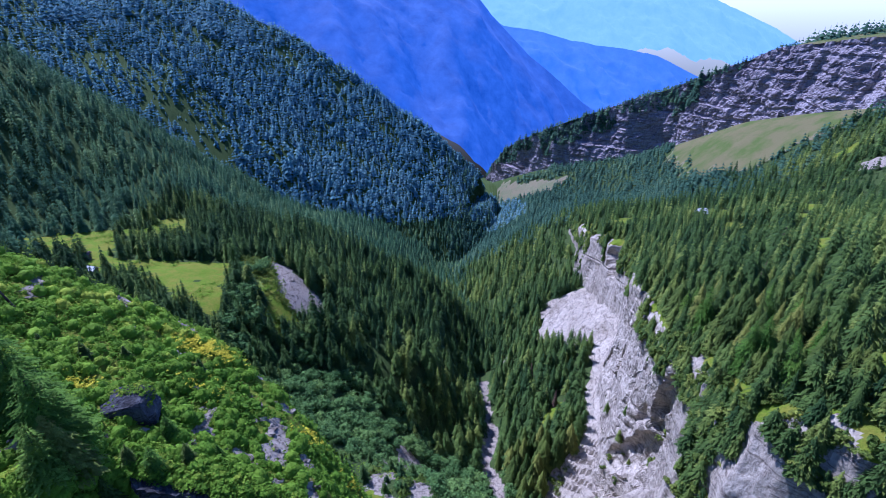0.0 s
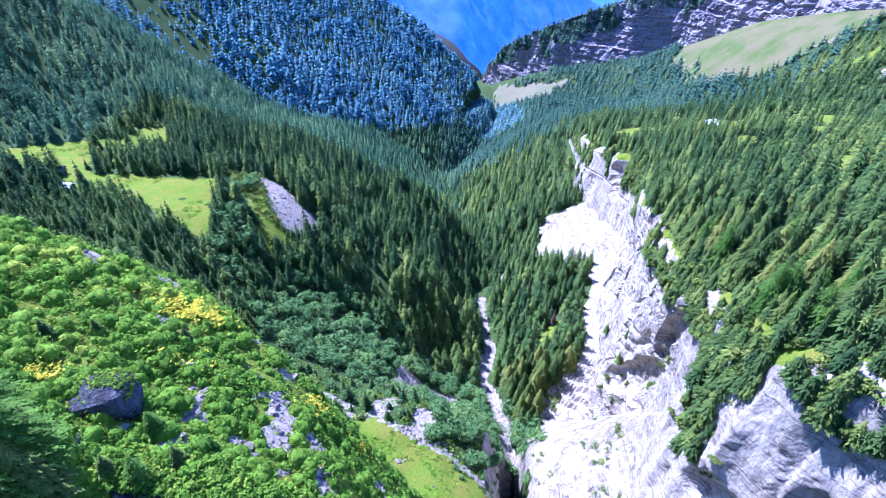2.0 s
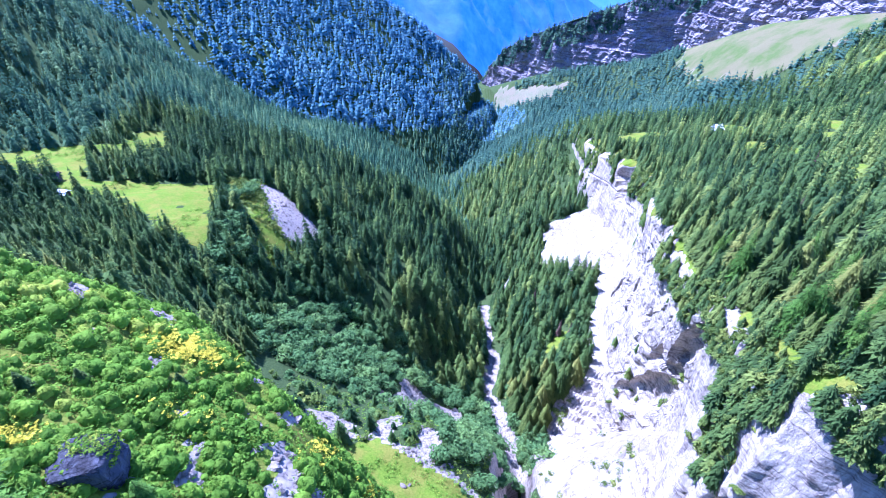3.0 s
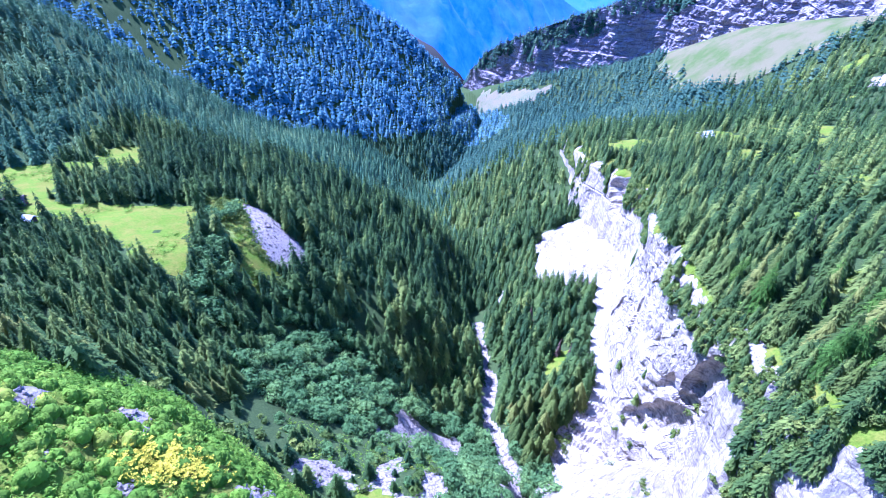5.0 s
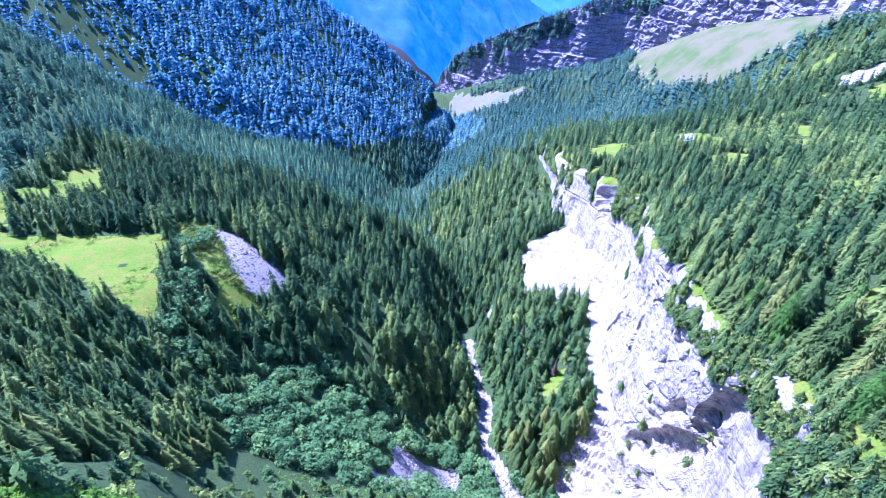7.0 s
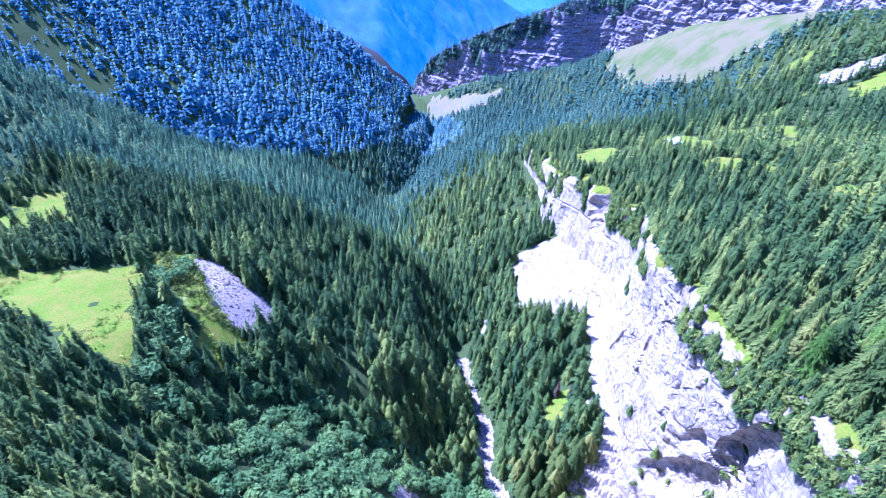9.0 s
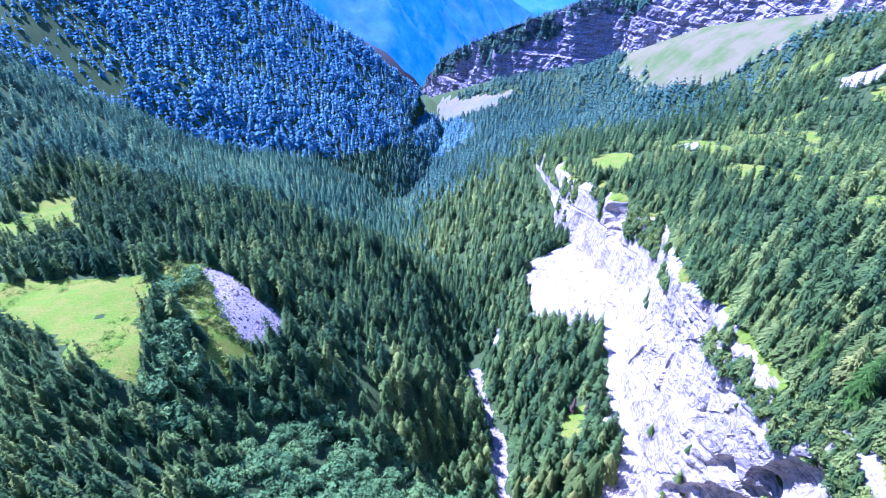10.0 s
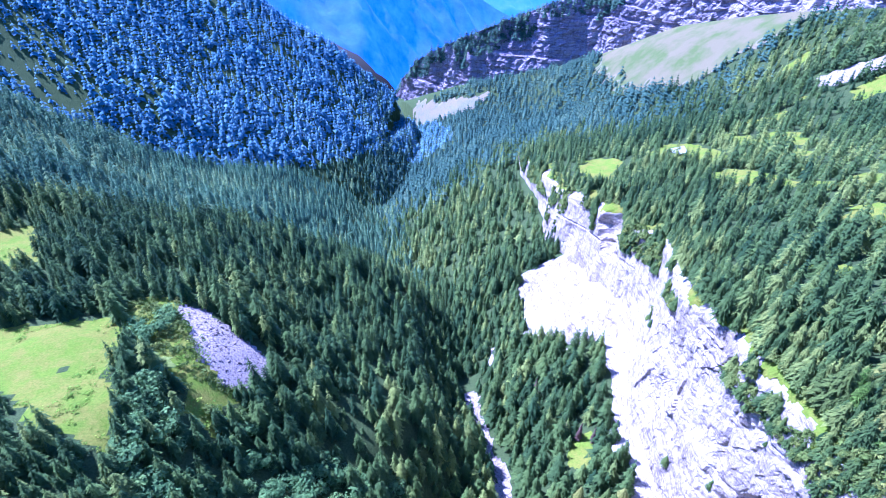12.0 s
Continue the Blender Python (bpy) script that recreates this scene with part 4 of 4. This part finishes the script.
M_FLOWER = foliage("yellow_petals", (0.62, 0.54, 0.02), (0.74, 0.66, 0.03), (0.80, 0.72, 0.04), 0.2, True)
blossom = []
for cx, cy, rx, ry, n in ((-31, 52, 3.2, 2.0, 420), (-36, 36, 1.4, 1.2, 70), (-16, 46, 1.0, 3.5, 80), (-12, 47, 0.8, 3.0, 50), (-27, 43, 4, 3, 30)):
    q = rng.normal(size=(n, 2)) * (rx * 0.6, ry * 0.6) + (cx, cy)
    blossom.append(np.stack([q[:, 0], q[:, 1], hill_z(q[:, 0], q[:, 1]) + 0.75], 1))
blossom = np.concatenate(blossom)
joined("yellow_flowers", [leaf_crown(rng, 3, 5, 0.14) for _ in range(4)], blossom, 0.2 + 0.25 * rng.random(len(blossom)), 1.8,
       "patches of yellow flowers among dwarf shrubs", "flowers", M_FLOWER)

stone_meshes = [mesh_from("stone", v, f, M_STONE) for v, f in STONES]


def stone(name, place, sx, sy, sz, me, label, group=""):
    ob = new(name, me)
    ob.matrix_world = pose(*place, rng.normal() * 9, rng.normal() * 9, rng.random() * 360) @ Matrix.Diagonal((sx, sy, sz, 1))
    return tagged(ob, label, "rock", group)


px, py = rng.uniform(-54, -8, 9000), rng.uniform(22, 60, 9000)
ok = stony(px, py) & (hill_z(px, py) > 118)
for x, y in zip(px[ok][:290], py[ok][:290]):
    s = 0.22 + 0.75 * rng.random() ** 3
    stone("rock", (x, y, float(hill_z(np.array([x]), np.array([y]))[0]) + 0.1 * s), s * 1.2, s * 1.7, s * 0.7, stone_meshes[rng.integers(0, 8)], "grey limestone rock among green shrubs", "hillside rocks")


for x, y, w in ((-12.0, 80.0, 1.5), (-10.6, 80.6, 0.9), (-3.0, 74.0, 0.7)):
    stone("rock", (x, y, float(land_z(np.array([x]), np.array([y]))[0]) + 0.1), w * 1.3, w, w * 0.8, stone_meshes[rng.integers(0, 8)], "pale stone lying on the lower meadow", "meadow stones")


def build_boulder():
    bm = bmesh.new()
    bmesh.ops.create_cube(bm, size=1)
    bmesh.ops.subdivide_edges(bm, edges=bm.edges[:], cuts=14, use_grid_fill=True)
    for v in bm.verts:
        x, y, z = v.co
        r = 1 - 0.36 * (abs(x) ** 3 + abs(y) ** 3 + abs(z) ** 3) * 2
        n = noise.fractal(Vector((x * 3, y * 3, z * 4)), 0.7, 2, 4) * 0.07
        v.co = Vector((x * r * (1 - 0.2 * z), y * r, z * r + 0.10 * x)) * (1 + n)
    me = bpy.data.meshes.new("boulder")
    bm.to_mesh(me)
    bm.free()
    me.materials.append(M_DARKENED_STONE)
    ob = new("boulder", me)
    ob.matrix_world = pose(-30.6, 34.6, float(hill_z(np.array([-30.6]), np.array([34.6]))[0]) + 0.1, 4, -4, 12) @ Matrix.Diagonal((5.6, 4.2, 4.4, 1))
    return tagged(ob, "large dark grey boulder with a grassy crown on the hill", "boulder")


boulder = build_boulder()
skin = np.array([boulder.matrix_world @ v.co for v in boulder.data.vertices])
crown_v = skin[(skin[:, 1] > 34.4) & (skin[:, 2] > np.quantile(skin[:, 2], 0.62))]
crown_v = crown_v[rng.integers(0, len(crown_v), 150)] - (0, 0, 0.1)
joined("boulder_turf", TUFTS, crown_v, 0.3 + 0.3 * rng.random(150), 1.5, "turf growing on the boulder", "turf", M_SHRUB)

hill_trees = [(-32.0, 27.4, 9.5, 1), (-33.5, 28.5, 7.0, 0), (-29.5, 25.5, 6.0, 0), (-30.5, 24.0, 6.0, 1), (-27.8, 25.5, 4.5, 0), (-25.1, 28.3, 4.5, 1),
              (-36.5, 23.5, 4.2, 0), (-33.5, 22.0, 3.6, 1), (-38.5, 26.0, 3.4, 0), (-28.0, 24.6, 3.2, 1), (-38.2, 40.5, 2.4, 0), (-35.6, 43.0, 2.2, 0), (-29.2, 46.2, 2.2, 0), (-42.5, 40.3, 2.0, 0), (-26.2, 33.2, 3.2, 1), (-29.4, 26.8, 3.6, 1),
              (-36.2, 29.6, 10.5, 1), (-31.4, 26.0, 5.2, 0), (-27.2, 28.2, 3.0, 0), (-44.5, 44.0, 1.6, 0), (-23.0, 30.4, 2.6, 0), (-21.5, 33.0, 2.0, 1)]
for x, y, h, kind in hill_trees:
    z = float(hill_z(np.array([x]), np.array([y]))[0]) - 0.2
    tree("young_larch" if kind else "young_spruce", (x, y, z), h, larches[0] if kind else crowns[rng.integers(0, 6)], trunks[0],
         "light green young larch among dwarf shrubs" if kind else "small dark spruce on the grassy hill", wide=1.5)

snag = new("dead_tree", mesh_from("dead_tree", *trunk_shape(rng, 6, 5, 0.02), M_BARK))
snag.matrix_world = pose(-47.2, 44.4, 168.2, 6, -16, 0) @ Matrix.Diagonal((9, 9, 9, 1))
tagged(snag, "bare leaning dead trunk on the hill edge", "tree")

# broadleaved bushes along the stream
leaf_meshes = [mesh_from("leaves", v, f, M_LEAF, tint=np.full(len(v), 0.15 + 0.13 * k)) for k, (v, f) in enumerate(LEAFY)]
stem_mesh = mesh_from("stem", *trunk_shape(rng, 5, 3, 0.03), M_BARK)


def bush(name, place, size, label, group, wide=1.35):
    base = new(name)
    base.empty_display_size = 0.5
    base.matrix_world = pose(*place, 0, 0, rng.random() * 360) @ Matrix.Diagonal((size * wide, size * wide, size, 1))
    stem = part("stem", stem_mesh, base)
    stem.matrix_local = Matrix.Diagonal((0.5, 0.5, 0.5, 1))
    part("leaves", leaf_meshes[rng.integers(0, 6)], base)
    return tagged(base, label, "bush", group)


bx, by = jittered(-62, 50, 88, 176, 3.9, rng)
grass, gravel, rock, fan, hilly = cover(bx, by)
ok = ~(grass | gravel | hilly) & (bx < stream_x(by) + 9) & (by < 166 + 0.30 * np.maximum(-15 - bx, -20)) & (rng.random(len(bx)) < np.where(rock, 0.25, np.where((by < 118) & (bx < -6), 0.5, 0.93)))
ok &= land_z(bx, by) < 84
for x, y in zip(bx[ok], by[ok]):
    small = y < 118 and x < -6
    bush("shrub" if small else "alder", (x, y, float(land_z(np.array([x]), np.array([y]))[0]) - 0.2), float((2.4 if small else 5.2) * (0.6 + 0.7 * rng.random())),
         "round green streamside shrub on stony ground" if small else "leafy blue-green alder beside the stream bed", "streamside shrubs" if small else "alders")
hx, hy = jittered(-102, -66, 150, 215, 4.4, rng)
ok = (np.abs(hx - np.interp(hy, [150, 215], [-76, -91])) < 6) & (rng.random(len(hx)) < 0.75)
for x, y in zip(hx[ok], hy[ok]):
    bush("rowan", (x, y, float(land_z(np.array([x]), np.array([y]))[0]) - 0.2), float(6.5 * (0.6 + 0.6 * rng.random())), "leafy tree on the meadow's edge", "meadow edge trees")

# shrubs and small spruces on the ledges of the cliff
cp = cliff_points.reshape(-1, 3)
pick = cp[rng.integers(0, len(cp), 26000)]
height_up = pick[:, 2] - low_z(pick[:, 0] - 4, pick[:, 1])
room = plateau_z(pick[:, 0], pick[:, 1]) - pick[:, 2]
green = fbm(pick[:, 1], pick[:, 2], 16, 3, 221)
gully = (np.abs(pick[:, 1] - 84 - 0.35 * (pick[:, 2] - 110)) < 8) & (pick[:, 2] > 92)
rim = (room < 14) & (green > np.where(pick[:, 1] < 74, 0.55, -0.15))
good = (height_up > 8) & (gully & (green > -0.5) | rim | (green > 0.6)) & (rng.random(len(pick)) < np.where(gully, 0.30, np.where(rim, 0.4, 0.05)))
ledge = pick[good] + (-0.2, 0, -0.3)
firs = rng.random(len(ledge)) < 0.55
forest("ledge_spruces", ledge[firs], CLOSE_SHAPES, "small spruces rooted on the cliff ledges", base=6.5, widths=1.15, lighter=0.25)
joined("ledge_shrubs", [leaf_crown(rng, 6, 16, 0.12) for _ in range(5)], ledge[~firs], 1.2 + 2.0 * rng.random((~firs).sum()), 1.2, "green shrubs on the cliff ledges", "shrubs", M_BUSH)

# bushes and young trees along the cliff's lip and on the lower meadow
ly = rng.uniform(100, 330, 2600)
lx = lip_x(ly) + rng.uniform(3, 15, len(ly))
ly = np.concatenate([ly, rng.uniform(40, 106, 420)])
lx = np.concatenate([lx, lip_x(ly[-420:]) + rng.uniform(4, 13, 420)])
lip_p = np.stack([lx, ly, plateau_z(lx, ly) + 2.2 * fbm(lx, ly, 30, 4, 11) - 0.6], 1)[fbm(lx, ly, 12, 3, 222) > -0.25]
half = rng.random(len(lip_p)) < 0.68
forest("lip_spruces", lip_p[half], CLOSE_SHAPES, "young spruces along the cliff's lip", base=9.0, widths=1.0, lighter=0.25)
joined("lip_shrubs", [leaf_crown(rng, 6, 10, 0.15) for _ in range(5)], lip_p[~half], 1.0 + 1.8 * rng.random((~half).sum()), 1.3, "green shrubs along the cliff's lip", "shrubs", M_BUSH,
       0.3 + 0.6 * rng.random((~half).sum()))
wx, wy = jittered(-110, -4, 54, 114, 3.2, rng)
grass, gravel, rock, fan, hilly = cover(wx, wy)
ok = ~(grass | gravel | rock | hilly) & (land_z(wx, wy) > 60) & (rng.random(len(wx)) < 0.75)
back = np.stack([wx, wy, land_z(wx, wy) - 0.3], 1)[ok]
firs = rng.random(len(back)) < 0.6
forest("hillside_spruces", back[firs], MID_SHAPES, "young dark spruces behind the near hill", base=7.0, widths=1.15, lighter=-0.1)
joined("hillside_shrubs", [leaf_crown(rng, 6, 10, 0.14) for _ in range(5)], back[~firs], 1.2 + 2.0 * rng.random((~firs).sum()), 1.3, "green shrubs behind the near hill", "shrubs", M_BUSH)
rx, ry = jittered(-20, 20, 54, 114, 2.6, rng)
off = rx - stream_x(ry)
ok = (off > -20) & (off < -5) & (rng.random(len(rx)) < np.where(off > -13, 0.6, 0.25)) & ~cover(rx, ry)[4] & (hill_z(rx, ry) < low_z(rx, ry) - 3)
for x, y in zip(rx[ok], ry[ok]):
    bush("shrub", (x, y, float(land_z(np.array([x]), np.array([y]))[0]) - 0.2), float(1.0 + 1.8 * rng.random() ** 2), "round green shrub on the rim of the gorge", "gorge shrubs")
sx, sy = rng.uniform(28, 62, 500), rng.uniform(58, 148, 500)
ok = (fbm(sx, sy, 9, 3, 224) > 0.35) & cover(sx, sy)[2] & (sx < cliff_x(sy) - 6)
joined("rock_plants", [leaf_crown(rng, 6, 12, 0.10) for _ in range(6)], np.stack([sx, sy, land_z(sx, sy) - 0.3], 1)[ok], 0.8 + 1.6 * rng.random(ok.sum()), 1.3, "green bushes rooted in cracks of the pale rock", "shrubs", M_BUSH)
mx, my = rng.uniform(-46, 24, 5200), rng.uniform(44, 116, 5200)
grass, gravel, rock, fan, hilly = cover(mx, my)
ok = ~hilly & ~rock & (np.abs(mx - 20) > 4) & (fbm(mx, my, 7, 3, 223) > np.where(grass, 0.12, np.where(gravel, 0.05, -0.3)))
joined("meadow_tufts", TUFTS, np.stack([mx, my, land_z(mx, my) - 0.1], 1)[ok], 0.3 + 0.7 * rng.random(ok.sum()) ** 2, 1.6, "low grass tufts and herbs on the lower meadow", "plants", M_SHRUB)

ux, uy = rng.uniform(-215, -60, 16000), rng.uniform(150, 285, 16000)
ok = (inside(ux, uy, MEADOW) | inside(ux, uy, HEDGE_GRASS)) & (fbm(ux, uy, 11, 3, 225) > 0.05)
joined("pasture_tufts", TUFTS, np.stack([ux, uy, land_z(ux, uy) - 0.12], 1)[ok][:2400], 0.35 + 1.1 * rng.random(min(ok.sum(), 2400)) ** 4, 1.6, "clumps of herbs and low shrubs on the pasture", "plants", M_SHRUB)

# bushes on the grassy slope beside the scree
kx, ky = rng.uniform(-104, -60, 900), rng.uniform(172, 228, 900)
ok = inside(kx, ky, HEDGE_GRASS) & ~inside(kx, ky, SCREE) & (fbm(kx, ky, 8, 3, 226) > -0.35)
joined("slope_shrubs", [leaf_crown(rng, 7, 12, 0.10) for _ in range(5)], np.stack([kx, ky, land_z(kx, ky) - 0.2], 1)[ok], 1.0 + 1.8 * rng.random(ok.sum()) ** 2, 1.3, "green bushes on the grassy slope beside the scree", "shrubs", M_BUSH)

# stones in the stream bed and on the scree
sx, sy = rng.uniform(-110, 40, 28000), rng.uniform(66, 250, 28000)
_, gravel, _, _, hilly = cover(sx, sy)
gravel &= ~hilly
sx, sy = sx[gravel], sy[gravel]
size = 0.28 + 1.0 * rng.random(len(sx)) ** 4
joined("loose_stones", [stone_shape(rng, fine=1) for _ in range(5)], np.stack([sx, sy, land_z(sx, sy)], 1), size, 1.2, "loose grey stones in the stream bed and scree", "stones", M_STONE)

# dead spruces
for x, y, h in ((50, 180, 11), (47, 184, 12), (54, 176, 9), (44, 208, 13), (108, 150, 10), (150, 205, 12)):
    tree("dead_spruce", (x, y, float(land_z(np.array([x]), np.array([y]))[0]) - 0.2), h, mesh_from("crown", *tier_crown(rng, 10, 5, 0.12, sprays=60), M_DEAD), trunks[1],
         "brown dead spruce among green trees", "dead spruces")


# ---- huts ----
def plain(name, dark, light, rough=0.8, scale=3.0):
    mat, nodes, links, bsdf = material(name)
    fine = noisy(nodes, links, scale, 6, 0.7, stretched(nodes, links, 1, 1, 6))
    links.new(ramp(nodes, links, fine, [(0.3, dark), (0.7, light)]), bsdf.inputs["Base Color"])
    bsdf.inputs["Roughness"].default_value = rough
    return mat


M_TIMBER = plain("weathered_timber", (0.06, 0.04, 0.03), (0.16, 0.11, 0.08))
M_TIN = plain("pale_roofing", (0.55, 0.55, 0.56), (0.72, 0.72, 0.74), 0.5)
M_SHINGLE = plain("brown_shingles", (0.16, 0.11, 0.09), (0.30, 0.23, 0.20))


def box(bm, x0, x1, y0, y1, z0, z1):
    made = bmesh.ops.create_cube(bm, size=1, matrix=Matrix.Translation(((x0 + x1) / 2, (y0 + y1) / 2, (z0 + z1) / 2)) @ Matrix.Diagonal((x1 - x0, y1 - y0, z1 - z0, 1)))
    return made["verts"]


def solid(name, bm, mat, parent, label=""):
    me = bpy.data.meshes.new(name)
    bm.to_mesh(me)
    bm.free()
    me.materials.append(mat)
    return part(name, me, parent, label)


def hut(name, x, y, turn, length, width, wall, ridge, roof_mat, label):
    z = float(land_z(np.array([x]), np.array([y]))[0])
    base = new(name)
    base.matrix_world = pose(x, y, z, 0, 0, turn)
    bm = bmesh.new()
    box(bm, -length / 2, length / 2, -width / 2, width / 2, -1.2, wall)
    for sx in (-1, 1):
        a = [bm.verts.new((sx * length / 2, -width / 2, wall)), bm.verts.new((sx * length / 2, width / 2, wall)), bm.verts.new((sx * length / 2, 0, ridge))]
        bm.faces.new(a if sx > 0 else a[::-1])
    solid("wall", bm, M_TIMBER, base, "dark timber wall")
    for sy in (-1, 1):
        bm = bmesh.new()
        over, thick = 0.7, 0.18
        p = [(-length / 2 - over, 0, ridge + 0.05), (length / 2 + over, 0, ridge + 0.05),
             (length / 2 + over, sy * (width / 2 + over), wall - 0.35), (-length / 2 - over, sy * (width / 2 + over), wall - 0.35)]
        top = [bm.verts.new((a, b, c + thick)) for a, b, c in p]
        low = [bm.verts.new(v) for v in p]
        bm.faces.new(top)
        bm.faces.new(low[::-1])
        for k in range(4):
            bm.faces.new((top[k], low[k], low[(k + 1) % 4], top[(k + 1) % 4]))
        bmesh.ops.recalc_face_normals(bm, faces=bm.faces[:])
        solid("roof", bm, roof_mat, base)
    bm = bmesh.new()
    box(bm, -0.5, 0.5, -width / 2 - 0.06, -width / 2 + 0.05, 0, 2.0)
    solid("door", bm, M_SHINGLE, base)
    bm = bmesh.new()
    box(bm, 1.6, 2.5, -width / 2 - 0.05, -width / 2 + 0.05, 1.0, 1.9)
    solid("window", bm, M_DARKENED_STONE, base)
    return tagged(base, label, "hut")


hut("alpine_hut", 184, 348, 12, 9.5, 6.5, 2.8, 5.2, M_TIN, "timber hut with a pale metal roof in a clearing")
hut("chalet", -171, 211, 20, 6.5, 4.6, 2.3, 4.0, M_SHINGLE, "weathered chalet with a brown shingle roof by the meadow")
hut("shed", -156, 196, -15, 3.6, 2.6, 1.9, 2.8, M_TIN, "small shed with a pale roof at the meadow's edge")


# ---- the railing on the terrace ----
M_WOOD = plain("pale_wood", (0.42, 0.38, 0.33), (0.62, 0.58, 0.52))


def railing(x0, y0, x1, y1, z, n):
    base = new("railing")
    base.matrix_world = pose(x0, y0, z)
    run = Vector((x1 - x0, y1 - y0, 0))
    turn = Matrix.Rotation(math.atan2(run.y, run.x), 4, "Z")
    for k in range(n):
        bm = bmesh.new()
        at = run * (k / (n - 1))
        box(bm, -0.09, 0.09, -0.09, 0.09, -0.2, 1.25)
        bmesh.ops.bevel(bm, geom=bm.edges[:], offset=0.015, segments=1, affect="EDGES")
        post = solid("post", bm, M_WOOD, base)
        post.matrix_local = Matrix.Translation(at) @ turn
    for h in (0.55, 1.15):
        bm = bmesh.new()
        box(bm, -0.1, run.length + 0.1, -0.04, 0.04, h - 0.07, h + 0.07)
        rail = solid("rail", bm, M_WOOD, base)
        rail.matrix_local = turn
    return tagged(base, "pale wooden railing at the edge of a rock terrace", "railing")


railing(-11.9, 20.0, -11.9, 26.8, 147.0, 5)


# ---- the rock face above the terrace ----
def build_face():
    x2, v = np.meshgrid(np.arange(-28.5, -9.5, 0.22), np.linspace(0, 1, 42))
    top = hill_z(x2, 0 * x2 + 29.4) + 0.15
    z2 = 146.5 + (top - 146.5) * v
    out = 0.9 * fbm(x2, z2, 5, 3, 231) + 0.45 * blocks(x2, z2, 2.4, 1.7, 232) + 0.2 * blocks(x2, z2, 1.0, 0.8, 233) + 1.6 * v ** 2
    out = out - 2.2 * np.clip(1 - ((x2 + 18.5) / 4.5) ** 2 - ((z2 - 148.5) / 3.6) ** 2, 0, 1) ** 0.5
    edge = step(0, 0.15, (x2 + 28.5) / 19) * step(1, 0.85, (x2 + 28.5) / 19)
    y2 = 27.9 - out * edge + 1.6 * (1 - edge)
    x2, y2, z2 = (np.vstack([a, b]) for a, b in ((x2, x2[-1:]), (y2, y2[-1:] + 2.2), (z2, z2[-1:] - 0.5)))
    me = mesh_from("rock_face", np.stack([x2, y2, z2], -1).reshape(-1, 3), grid_faces(*x2.shape), M_DARKENED_STONE, False)
    return tagged(new("rock_face", me), "rough grey rock wall above a small terrace", "cliff", kind="structure")


build_face()
ex = rng.uniform(-28, -10, 420)
ey = rng.uniform(27.4, 30.5, 420)
joined("wall_shrubs", [leaf_crown(rng, 6, 10, 0.10) for _ in range(6)], np.stack([ex, ey, hill_z(ex, 0 * ex + 29.4) - 0.1], 1), 0.6 + 0.8 * rng.random(420), 1.3, "dwarf shrubs hanging over the rock wall", "shrubs", M_SHRUB)
